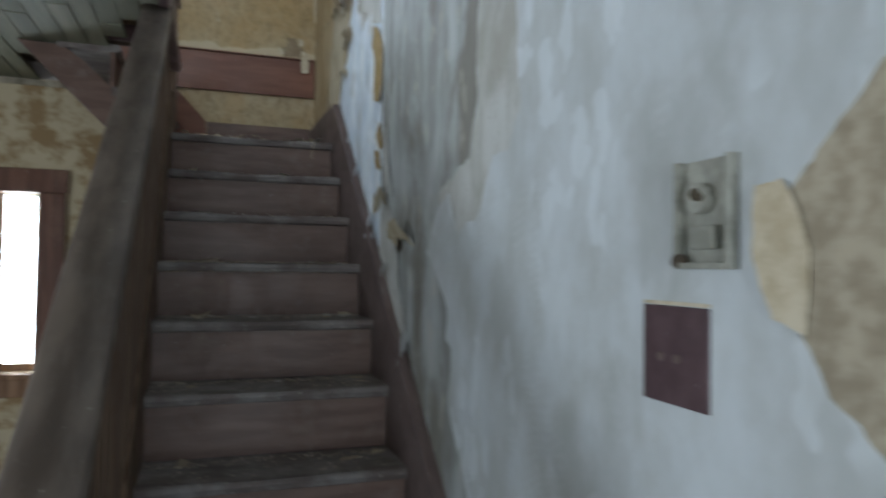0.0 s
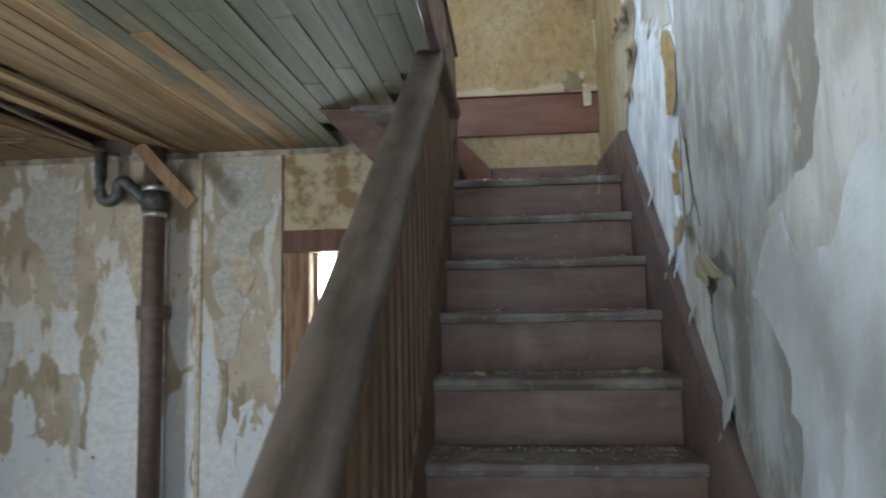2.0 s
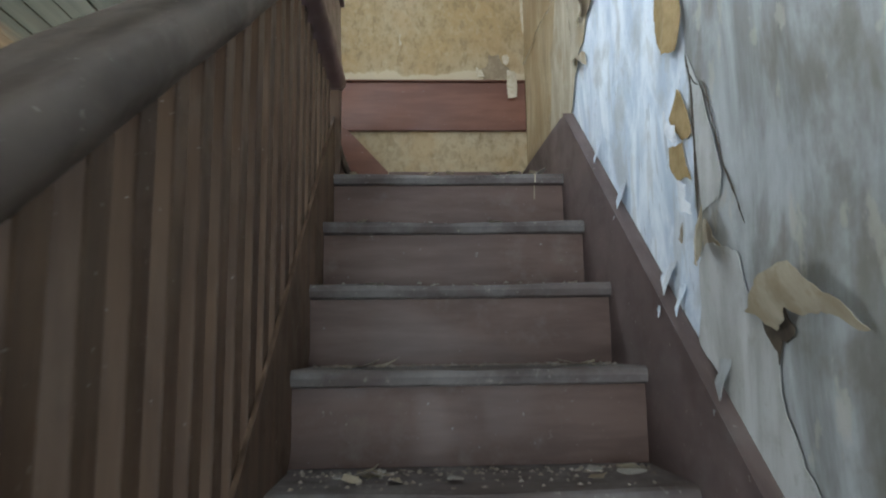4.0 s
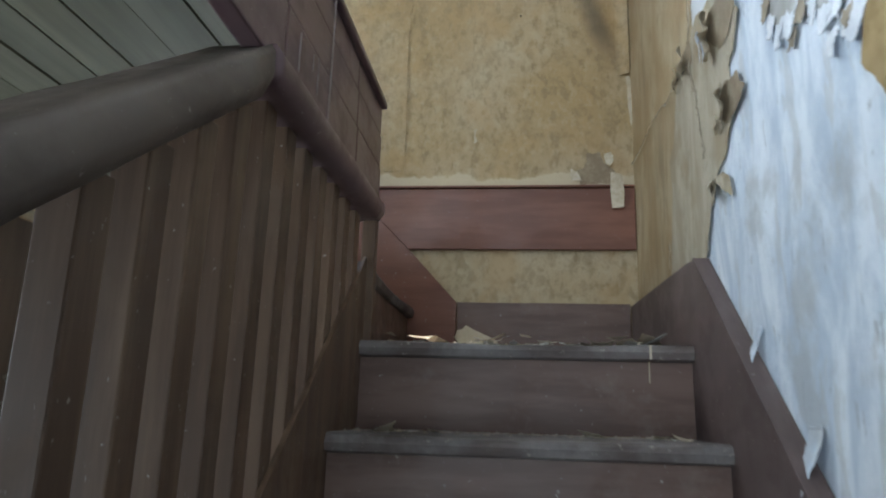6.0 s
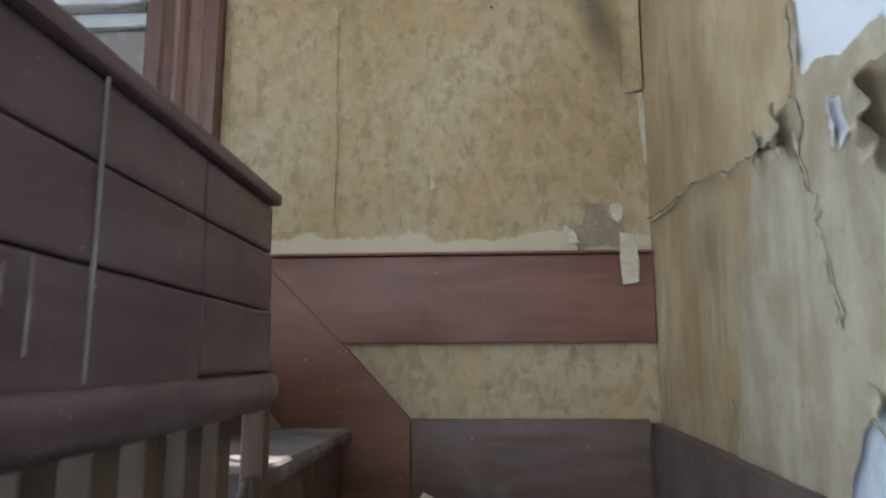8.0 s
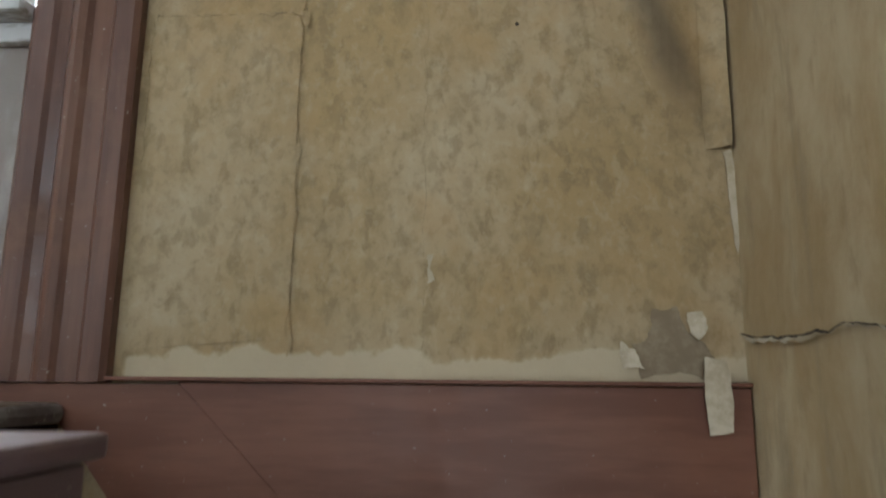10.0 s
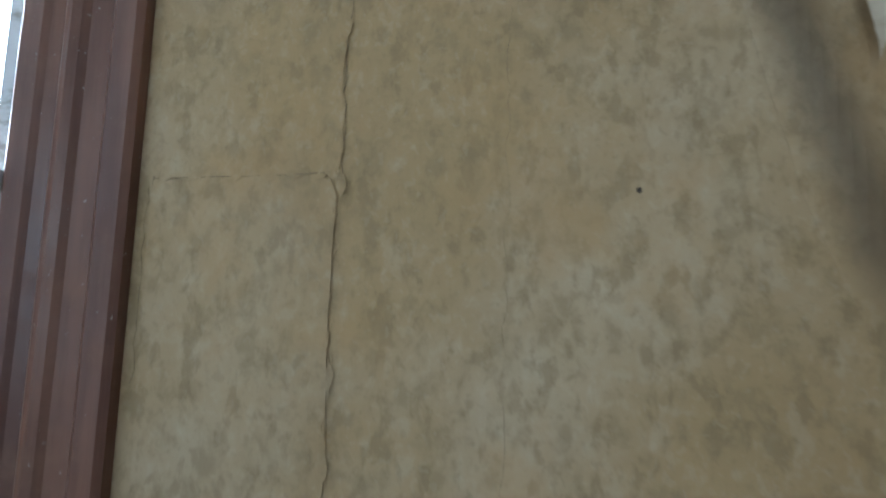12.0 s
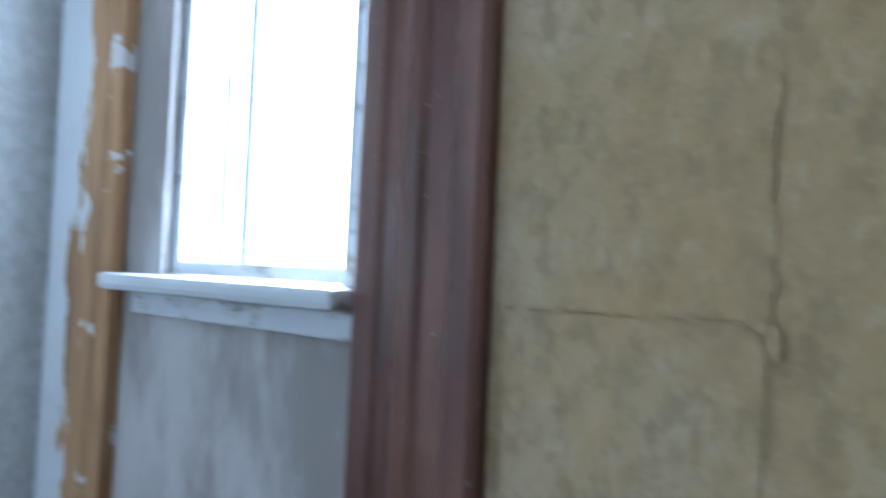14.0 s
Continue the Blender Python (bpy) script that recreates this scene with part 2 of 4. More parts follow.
def mat_paint(name, dark, light, dust, rough=0.5, along=(1, 1, 0.15), dust_amount=0.6):
    """Worn oil paint on wood: streaks with the grain, dust and scuffs, each piece a little different."""
    t = Tree(name, rough, 0.4)
    grain = t.noise(22, 5, 0.6, t.stretch(*along))
    wear = t.noise(6, 6, 0.65)
    specks = t.noise(90, 3, 0.6)
    c = t.mix(t.step(grain, 0.35, 0.65), dark, light)
    c = t.mix(t.math("MULTIPLY", t.own(), 0.25), c, dark)
    c = t.mix(t.math("MULTIPLY", t.step(wear, 0.52, 0.72), dust_amount), c, dust)
    c = t.mix(t.math("MULTIPLY", t.step(specks, 0.68, 0.76), 0.6), c, (0.45, 0.42, 0.38))
    t.put(t.bsdf.inputs["Roughness"], t.math("ADD", rough, t.math("MULTIPLY", t.step(wear, 0.45, 0.7), 0.3)))
    return t.done(c, t.math("ADD", grain, t.math("MULTIPLY", wear, 0.6)), 0.25, 0.003)


def mat_dusty_tread():
    t = Tree("dusty_painted_tread", 0.7, 0.3)
    grain = t.noise(20, 5, 0.6, t.stretch(0.15, 1, 1))
    dust = t.noise(5, 7, 0.65)
    c = t.mix(t.step(grain, 0.35, 0.65), (0.095, 0.075, 0.068), (0.155, 0.125, 0.115))
    c = t.mix(t.math("MULTIPLY", t.step(dust, 0.40, 0.68), 0.75), c, (0.27, 0.255, 0.245))
    c = t.mix(t.math("MULTIPLY", t.step(t.noise(60, 4, 0.65), 0.6, 0.7), 0.6), c, (0.38, 0.35, 0.31))
    return t.done(c, t.math("ADD", grain, dust), 0.3, 0.004)


def mat_ceiling_boards():
    """Bare tan boards away from the stairs, old green paint near them."""
    t = Tree("ceiling_boards", 0.62, 0.25)
    grain = t.noise(16, 6, 0.62, t.stretch(1, 0.06, 1))
    wear = t.noise(3, 6, 0.6, t.stretch(1, 0.3, 1))
    isle = t.island()
    tan = t.mix(t.step(grain, 0.32, 0.68), (0.19, 0.11, 0.05), (0.44, 0.30, 0.16))
    tan = t.mix(t.math("MULTIPLY", isle, 0.45), tan, (0.20, 0.15, 0.10))
    green = t.mix(t.step(grain, 0.3, 0.7), (0.115, 0.112, 0.075), (0.205, 0.20, 0.142))
    green = t.mix(t.math("MULTIPLY", isle, 0.4), green, (0.10, 0.105, 0.075))
    side = t.math("ADD", t.wobble(t.x, wear, 0.9), t.math("MULTIPLY", isle, 0.25))
    c = t.mix(t.step(side, -1.72, -1.58), tan, green)
    c = t.mix(t.math("MULTIPLY", t.step(wear, 0.58, 0.7), 0.4), c, (0.16, 0.12, 0.075))
    return t.done(c, grain, 0.25, 0.003)


def mat_wood(name, dark, light, along=(1, 1, 0.1), rough=0.65):
    t = Tree(name, rough, 0.35)
    grain = t.noise(24, 6, 0.62, t.stretch(*along), 0.3)
    c = t.mix(t.step(grain, 0.32, 0.68), dark, light)
    c = t.mix(t.math("MULTIPLY", t.step(t.noise(5, 5), 0.52, 0.7), 0.4), c, dark)
    return t.done(c, grain, 0.3, 0.003)


def mat_peeled_board():
    t = Tree("board_with_peeling_white_paint", 0.7)
    grain = t.noise(20, 6, 0.6, t.stretch(1, 1, 0.12))
    wood = t.mix(t.step(grain, 0.3, 0.7), (0.22, 0.115, 0.05), (0.44, 0.26, 0.125))
    flake = t.noise(7, 6, 0.62, t.stretch(1, 1, 0.35))
    c = t.mix(t.step(t.wobble(t.x, flake, 0.5), -2.24, -2.26), wood, (0.62, 0.63, 0.64))
    c = t.mix(t.math("MULTIPLY", t.step(t.noise(12, 5), 0.6, 0.64), 0.9), c, (0.60, 0.60, 0.60))
    return t.done(c, t.math("ADD", grain, flake), 0.4, 0.005)


def mat_white_paint():
    t = Tree("cracked_white_paint", 0.5, 0.4)
    n = t.noise(14, 6, 0.65, t.stretch(0.4, 1, 1))
    c = t.mix(t.step(n, 0.55, 0.66), (0.52, 0.53, 0.53), (0.27, 0.25, 0.22))
    return t.done(c, n, 0.4, 0.004)


def mat_paper(name, a, b):
    t = Tree(name, 0.85, 0.2)
    n = t.noise(30, 5, 0.6)
    c = t.mix(t.step(n, 0.35, 0.65), a, b)
    c = t.mix(t.math("MULTIPLY", t.own(), 0.35), c, a)
    return t.done(c, n, 0.2, 0.003)


def mat_metal(name, a, b, rough, metal):
    t = Tree(name, rough, 0.5)
    t.bsdf.inputs["Metallic"].default_value = metal
    n = t.noise(18, 6, 0.62)
    return t.done(t.mix(t.step(n, 0.38, 0.64), a, b), n, 0.25, 0.003)


def mat_glass():
    t = Tree("window_glass", 0.02, 0.5)
    t.bsdf.inputs["Transmission Weight"].default_value = 1.0
    t.bsdf.inputs["IOR"].default_value = 1.45
    return t.done((0.97, 0.99, 1.0))


def mat_ground():
    t = Tree("dry_grass_ground", 0.95)
    n = t.noise(0.8, 8, 0.65)
    return t.done(t.mix(t.step(n, 0.4, 0.62), (0.10, 0.105, 0.045), (0.22, 0.19, 0.11)), n, 0.5, 0.05)


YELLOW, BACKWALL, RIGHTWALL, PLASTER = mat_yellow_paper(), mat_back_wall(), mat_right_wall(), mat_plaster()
RISER = mat_paint("brown_painted_riser", (0.108, 0.062, 0.048), (0.17, 0.104, 0.081), (0.24, 0.195, 0.17), 0.45, (0.15, 1, 1), 0.55)
TREAD = mat_dusty_tread()
STRING = mat_paint("mauve_brown_painted_string", (0.108, 0.075, 0.068), (0.16, 0.116, 0.106), (0.22, 0.19, 0.178), 0.5, (1, 0.15, 0.3), 0.4)
REDTRIM = mat_paint("red_brown_painted_trim", (0.15, 0.057, 0.034), (0.20, 0.082, 0.05), (0.17, 0.10, 0.08), 0.42, (0.15, 1, 1), 0.35)
RAIL = mat_paint("grey_worn_handrail", (0.075, 0.056, 0.045), (0.14, 0.108, 0.088), (0.20, 0.17, 0.15), 0.5, (1, 0.12, 0.3), 0.45)
SLAT = mat_paint("brown_painted_baluster", (0.078, 0.045, 0.027), (0.145, 0.09, 0.055), (0.17, 0.125, 0.09), 0.5, (1, 1, 0.1), 0.4)
FASCIA = mat_paint("purple_brown_painted_board", (0.10, 0.060, 0.063), (0.145, 0.092, 0.093), (0.20, 0.155, 0.15), 0.33, (1, 0.12, 1), 0.35)
CASING = mat_paint("red_brown_varnished_casing", (0.10, 0.042, 0.028), (0.19, 0.09, 0.058), (0.24, 0.14, 0.09), 0.32, (1, 1, 0.08), 0.4)
BOARDS = mat_ceiling_boards()
DRIP = mat_paper("dried_pale_drip", (0.23, 0.195, 0.19), (0.34, 0.30, 0.285))
BARE = mat_wood("bare_brown_wood", (0.16, 0.085, 0.045), (0.33, 0.19, 0.11))
DARKWOOD = mat_wood("dark_rough_wood", (0.05, 0.035, 0.025), (0.12, 0.085, 0.06))
FLOORWOOD = mat_wood("worn_floor_boards", (0.12, 0.085, 0.06), (0.26, 0.19, 0.13), (1, 0.08, 1))
PEELED, WHITE = mat_peeled_board(), mat_white_paint()
TANPAPER = mat_paper("tan_paper_backing", (0.30, 0.205, 0.09), (0.42, 0.30, 0.15))
PALEPAPER = mat_paper("pale_torn_paper", (0.43, 0.355, 0.245), (0.60, 0.53, 0.41))
SKIM = mat_skim()
MOULD = mat_aged_paper("mouldy_strip", (0.20, 0.17, 0.125), (0.46, 0.41, 0.32), (0.10, 0.08, 0.06))
AGED = mat_aged_paper("tan_grey_aged_paper", (0.36, 0.30, 0.21), (0.50, 0.44, 0.335), (0.32, 0.245, 0.145))
DULL = mat_aged_paper("dull_grey_paper", (0.38, 0.37, 0.34), (0.53, 0.53, 0.51), (0.33, 0.31, 0.265))
CHALK = mat_paper("white_torn_edge", (0.62, 0.65, 0.68), (0.80, 0.82, 0.84))
GREYPAPER = mat_paper("grey_torn_paper", (0.40, 0.38, 0.33), (0.55, 0.53, 0.49))
CHIPS = mat_paper("paint_chips", (0.26, 0.225, 0.18), (0.50, 0.455, 0.39))
# near-black for gaps and holes, also painted in as shade at torn paper
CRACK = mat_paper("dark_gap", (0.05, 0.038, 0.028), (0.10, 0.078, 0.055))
WHITEWASH = mat_paper("whitewashed_plaster", (0.58, 0.58, 0.57), (0.72, 0.72, 0.715))
SEAM = mat_paper("brown_seam", (0.21, 0.155, 0.09), (0.30, 0.23, 0.14))
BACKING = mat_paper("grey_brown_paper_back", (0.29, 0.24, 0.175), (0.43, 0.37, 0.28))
# brown of bared wall, with the shade of hollows put into it
TAUPE = mat_paper("brown_hollow", (0.25, 0.19, 0.125), (0.35, 0.28, 0.19))
IRON = mat_metal("brown_cast_iron", (0.11, 0.078, 0.066), (0.15, 0.11, 0.095), 0.6, 0.0)
LEAD = mat_metal("dark_lead_pipe", (0.07, 0.07, 0.068), (0.14, 0.14, 0.135), 0.55, 0.5)
ZINC = mat_metal("galvanised_zinc", (0.28, 0.30, 0.33), (0.46, 0.49, 0.52), 0.5, 0.7)
SILVER = mat_metal("silver_clamp", (0.55, 0.55, 0.54), (0.8, 0.8, 0.78), 0.3, 0.9)
PLATE = mat_paint("maroon_plate", (0.07, 0.04, 0.045), (0.10, 0.06, 0.065), (0.16, 0.12, 0.12), 0.5, (1, 1, 1), 0.3)
BOXMETAL = mat_metal("old_switch_box", (0.24, 0.235, 0.20), (0.40, 0.39, 0.34), 0.6, 0.2)
GLASS, GROUND = mat_glass(), mat_ground()


# ---- mesh helpers ----
def link(name, bm, material, smooth=False):
    me = bpy.data.meshes.new(name)
    bmesh.ops.recalc_face_normals(bm, faces=bm.faces)
    bm.to_mesh(me)
    bm.free()
    me.materials.append(material)
    if smooth:
        for p in me.polygons:
            p.use_smooth = True
    return new(name, me)


def part(name, bm, material, parent, label="", smooth=False):
    ob = link(name, bm, material, smooth)
    ob.parent = parent
    ob.matrix_parent_inverse = Matrix.Translation(parent.location).inverted()
    if label:
        ob["label"] = label
    return ob


def thing(name, at, label, category, group="", kind=""):
    ob = new(name)
    ob.empty_display_size = 0.05
    ob.location = at
    return tagged(ob, label, category, group, kind)


def box(bm, x0, x1, y0, y1, z0, z1, bevel=0.0, m=None):
    made = bmesh.ops.create_cube(bm, size=1)["verts"]
    for v in made:
        v.co = Vector((x0 + (v.co.x + 0.5) * (x1 - x0), y0 + (v.co.y + 0.5) * (y1 - y0), z0 + (v.co.z + 0.5) * (z1 - z0)))
    if bevel:
        edges = list({e for v in made for e in v.link_edges})
        made = bmesh.ops.bevel(bm, geom=edges, offset=bevel, segments=2, affect="EDGES", profile=0.6)["verts"]
    if m:
        bmesh.ops.transform(bm, matrix=m, verts=made)
    return bm


def boxed(x0, x1, y0, y1, z0, z1, bevel=0.0):
    return box(bmesh.new(), x0, x1, y0, y1, z0, z1, bevel)


def prism(points, axis, a, b, bevel=0.0):
    """A flat outline (two coordinates) pushed from a to b along the axis."""
    bm = bmesh.new()

    def place(u, v, w):
        return {"x": (w, u, v), "y": (u, w, v), "z": (u, v, w)}[axis]
    lo = [bm.verts.new(place(u, v, a)) for u, v in points]
    hi = [bm.verts.new(place(u, v, b)) for u, v in points]
    bm.faces.new(lo)
    bm.faces.new(hi[::-1])
    n = len(points)
    for i in range(n):
        bm.faces.new((lo[i], hi[i], hi[(i + 1) % n], lo[(i + 1) % n]))
    if bevel:
        bmesh.ops.bevel(bm, geom=list(bm.edges), offset=bevel, segments=2, affect="EDGES", profile=0.6)
    return bm


def tube(path, radius, sides=16):
    """A round pipe along a list of points."""
    bm = bmesh.new()
    rings = []
    pts = [Vector(p) for p in path]
    for i, p in enumerate(pts):
        d = (pts[min(i + 1, len(pts) - 1)] - pts[max(i - 1, 0)]).normalized()
        q = d.to_track_quat("Z", "Y")
        rings.append([bm.verts.new(p + q @ Vector((radius * math.cos(2 * math.pi * k / sides), radius * math.sin(2 * math.pi * k / sides), 0))) for k in range(sides)])
    for r, s in zip(rings, rings[1:]):
        for k in range(sides):
            bm.faces.new((r[k], r[(k + 1) % sides], s[(k + 1) % sides], s[k]))
    bm.faces.new(rings[0][::-1])
    bm.faces.new(rings[-1])
    return bm


def pierced(axis, a, b, u0, u1, v0, v1, holes):
    """A wall from a to b along its axis, over u and v, with rectangular openings (u0, u1, v0, v1) that go through it."""
    us = sorted({u0, u1, *[h[0] for h in holes], *[h[1] for h in holes]})
    vs = sorted({v0, v1, *[h[2] for h in holes], *[h[3] for h in holes]})

    def solid(i, j):
        if not (0 <= i < len(us) - 1 and 0 <= j < len(vs) - 1):
            return False
        u, v = (us[i] + us[i + 1]) / 2, (vs[j] + vs[j + 1]) / 2
        return not any(h[0] < u < h[1] and h[2] < v < h[3] for h in holes)
    bm = bmesh.new()
    known = {}

    def vert(u, v, w):
        key = (u, v, w)
        if key not in known:
            known[key] = bm.verts.new((w, u, v) if axis == "x" else (u, w, v) if axis == "y" else (u, v, w))
        return known[key]
    for i in range(len(us) - 1):
        for j in range(len(vs) - 1):
            if not solid(i, j):
                continue
            c = [(us[i], vs[j]), (us[i + 1], vs[j]), (us[i + 1], vs[j + 1]), (us[i], vs[j + 1])]
            for w in (a, b):
                bm.faces.new([vert(*p, w) for p in c])
            for (di, dj), (p, q) in zip(((0, -1), (1, 0), (0, 1), (-1, 0)), ((0, 1), (1, 2), (2, 3), (3, 0))):
                if not solid(i + di, j + dj):
                    bm.faces.new((vert(*c[p], a), vert(*c[q], a), vert(*c[q], b), vert(*c[p], b)))
    return bm


def structure(name, bm, material, label="", smooth=False):
    return tagged(link(name, bm, material, smooth), label, name.split("_")[0], kind="structure")


def ragged(outline, rough, seed, rounds=3):
    """Breaks an outline's sides into torn, uneven ones."""
    rng = random.Random(seed)
    pts = [Vector(p) for p in outline]
    for k in range(rounds):
        out = []
        for p, q in zip(pts, pts[1:] + pts[:1]):
            d = q - p
            out += [p, p + d * rng.uniform(0.4, 0.6) + Vector((-d.y, d.x)) * rng.uniform(-rough, rough)]
        pts = out
    return pts


def sheet(outline, rough, seed, place, lift=lambda u, v: 0.0, thick=0.0012, rounds=3, cell=0.02):
    """A torn sheet of paper: an outline cut from a fine grid, lifted off its wall, with real thickness."""
    pts = ragged(outline, rough, seed, rounds)
    bm = bmesh.new()
    face = bm.faces.new([bm.verts.new((p.x, p.y, 0)) for p in pts])
    lo = Vector((min(p.x for p in pts), min(p.y for p in pts)))
    hi = Vector((max(p.x for p in pts), max(p.y for p in pts)))
    for axis in (0, 1):
        n = min(40, int((hi[axis] - lo[axis]) / cell))
        for k in range(1, n + 1):
            at = [0, 0, 0]
            at[axis] = lo[axis] + (hi[axis] - lo[axis]) * k / (n + 1)
            normal = (1, 0, 0) if axis == 0 else (0, 1, 0)
            bmesh.ops.bisect_plane(bm, geom=bm.verts[:] + bm.edges[:] + bm.faces[:], plane_co=at, plane_no=normal)
    bmesh.ops.triangulate(bm, faces=bm.faces)
    top = {v: lift(v.co.x, v.co.y) for v in bm.verts}
    extruded = bmesh.ops.extrude_face_region(bm, geom=bm.faces[:])
    upper = {e for e in extruded["geom"] if isinstance(e, bmesh.types.BMVert)}
    for v in bm.verts:
        h = top[v] if v in top else lift(v.co.x, v.co.y)
        v.co = Vector(place(v.co.x, v.co.y, h + (thick if v in upper else 0.0)))
    return bm


def on_right(u, v, h):
    return (-0.001 - h, u, v)


def on_back(u, v, h):
    return (u, BACK - 0.001 - h, v)


# ---- the large structure ----
structure("floor", boxed(LEFT, 0.0, FRONT, BACK, -0.12, 0.0), FLOORWOOD, "worn brown floor boards of the lower room")
ground = structure("ground", boxed(-300, 300, -300, 300, -0.5, -0.4), GROUND, "dry grass ground outside the house")
structure("wall_right", pierced("x", 0.0, 0.16, FRONT - 0.16, BACK + 0.16, -0.12, TOP, []), RIGHTWALL, "stair wall of stripped and peeling wallpaper")
structure("wall_back", pierced("y", BACK, BACK + 0.16, LEFT - 0.16, 0.0, -0.12, TOP,
          [(-1.69, -1.48, 0.81, 1.785), (-1.96, -1.43, 3.41, 4.5)]), BACKWALL, "wall of yellowed and torn old wallpaper")
structure("wall_left", pierced("x", LEFT - 0.16, LEFT, FRONT - 0.16, BACK, -0.12, TOP,
          [(-3.0, -1.8, 0.7, 2.0), (-1.25, 0.15, 3.2, 4.5)]), PLASTER, "stained plaster wall with windows")
structure("wall_front", pierced("y", FRONT - 0.16, FRONT, LEFT, 0.0, -0.12, TOP,
          [(-1.25, -0.25, 0.0, 2.1), (-2.1, -0.9, 3.3, 4.6)]), PLASTER, "stained plaster wall with an open doorway")
structure("wall_partition", pierced("x", -2.56, -2.44, FRONT, BACK, UPPER, TOP, [(-1.8, -0.6, UPPER, 4.6)]), WHITEWASH, "stained plaster partition with an open doorway")
structure("ceiling_upper", boxed(LEFT - 0.16, 0.16, FRONT - 0.16, BACK + 0.16, TOP, TOP + 0.12), PLASTER, "stained plaster ceiling of the upper floor")
# upper floor with the stair well cut out of it
structure("floor_upper", prism([(LEFT, FRONT), (0.0, FRONT), (0.0, -3.0), (-0.80, -3.0), (-0.80, 0.055), (-1.26, 0.055), (-1.26, BACK), (LEFT, BACK)],
          "z", CEIL + 0.10, UPPER), FLOORWOOD, "boarded upper floor")


def lower_ceiling():
    """Narrow boards along the room, some sprung and sagging, torn off raggedly by the stair well."""
    rng = random.Random(5)
    bm = bmesh.new()
    x = LEFT + 0.01
    while x < -0.84:
        w = rng.uniform(0.082, 0.094)
        end = BACK - 0.004
        if x > -1.50:
            end = (0.30 if x < -1.2 else 0.30 - (x + 1.2) * 2.3) + rng.uniform(-0.10, 0.06)
        cuts = [FRONT + 0.01, rng.uniform(-3.2, -1.6), rng.uniform(-1.3, -0.2), end]
        for a, b in zip(cuts, cuts[1:]):
            if b - a < 0.1:
                continue
            sprung = -3.6 < x < -2.3 and rng.random() < 0.55 and b > -1.0
            gone = -2.95 < x < -2.72 and a < -0.4 < b + 0.6 and b > -1.2
            if gone:
                b = min(b, -0.75)
                if b - a < 0.1:
                    continue
            drop = rng.uniform(0.02, 0.09) if sprung else rng.uniform(0, 0.006)
            tilt = rng.uniform(-0.06, 0.06) if sprung else rng.uniform(-0.012, 0.012)
            made = bmesh.ops.create_cube(bm, size=1)["verts"]
            for v in made:
                s, e = v.co.x, v.co.y + 0.5
                sag = drop * (1 - e if rng.random() < 2 else 0)
                v.co = Vector((x + (s + 0.5) * (w - 0.004), a + 0.002 + e * (b - a - 0.004), CEIL + 0.009 + v.co.z * 0.018 - sag + tilt * s * w * 6 * 0.5))
        x += w
    return bm


structure("ceiling_lower", lower_ceiling(), BOARDS, "old tan and green ceiling boards, some sprung")
# joists above the boards
for k in range(9):
    y = FRONT + 0.3 + k * 0.62
    tagged(link("ceiling_joist", boxed(LEFT + 0.01, -0.86, y, y + 0.06, CEIL + 0.022, CEIL + 0.098), DARKWOOD), "rough dark timber joist above the ceiling boards", "joist", "ceiling joists", "structure")


# ---- the stairs ----
def nosing_tread(length, y0, y1, z, along, seed):
    """A worn tread with a rounded nosing at y0; along x from 0 to length."""
    rng = random.Random(seed)
    t = 0.038
    prof = [(y1, z), (y0 + 0.016, z), (y0 + 0.005, z - 0.005), (y0, z - t / 2), (y0 + 0.005, z - t + 0.004), (y0 + 0.016, z - t), (y1, z - t)]
    bm = bmesh.new()
    n = 14
    rows = []
    for i in range(n + 1):
        u = i / n
        worn = 0.006 * math.sin(math.pi * u) ** 2 + rng.uniform(0, 0.0025)
        rows.append([bm.verts.new((along(u * length, y + (worn if k in (2, 3, 4) else 0), zz - (worn if k in (1, 2) else 0)))) for k, (y, zz) in enumerate(prof)])
    m = len(prof)
    for r, s in zip(rows, rows[1:]):
        for k in range(m):
            bm.faces.new((r[k], s[k], s[(k + 1) % m], r[(k + 1) % m]))
    bm.faces.new(rows[0])
    bm.faces.new(rows[-1][::-1])
    return bm


stairs = thing("staircase", (-0.4, -2.2, 0), "steep brown painted wooden staircase, dusty and littered", "staircase")
for k in range(10):
    z, y = LAND - k * RISE, -k * GO
    back = BACK - 0.003 if k == 0 else y + GO + 0.043
    part("tread", nosing_tread(W - 0.031, y, back, z, lambda u, v, w: (-W + 0.001 + u, v, w), k), TREAD, stairs, "dusty dark tread" if k == 0 else "")
    part("riser", boxed(-W + 0.001, -0.031, y + 0.024, y + 0.042, z - RISE + 0.001, z - 0.039), RISER, stairs)
slope = RISE / GO
KNEE = (-0.045, 2.188)
foot_z = KNEE[1] - (KNEE[0] + 2.35) * slope
part("wall_string", prism([(-2.35, 0.001), (-2.10, 0.001), (0.30, 1.99), (BACK - 0.022, 1.99), (BACK - 0.022, 2.234), (0.30, 2.216), (0.02, 2.206), (-0.02, 2.202), KNEE,
     (-2.35, foot_z)], "x", -0.030, -0.001, 0.003), STRING, stairs, "mauve brown sloping skirting board on the wall")
part("string_cap", prism([(-2.35, foot_z + 0.006), (KNEE[0], KNEE[1] + 0.006), (KNEE[0], KNEE[1] + 0.014), (-2.35, foot_z + 0.014)], "x", -0.036, -0.0015), STRING, stairs)
part("inner_string", prism([(-2.40, 0.001), (-2.20, 0.001), (0.04, 1.85), (0.04, 2.222), (-2.40, 2.222 - 2.44 * 0.82)], "x", -W - 0.004, -W + 0.006, 0.003), SLAT, stairs, "brown scuffed inner string between stairs and balusters")
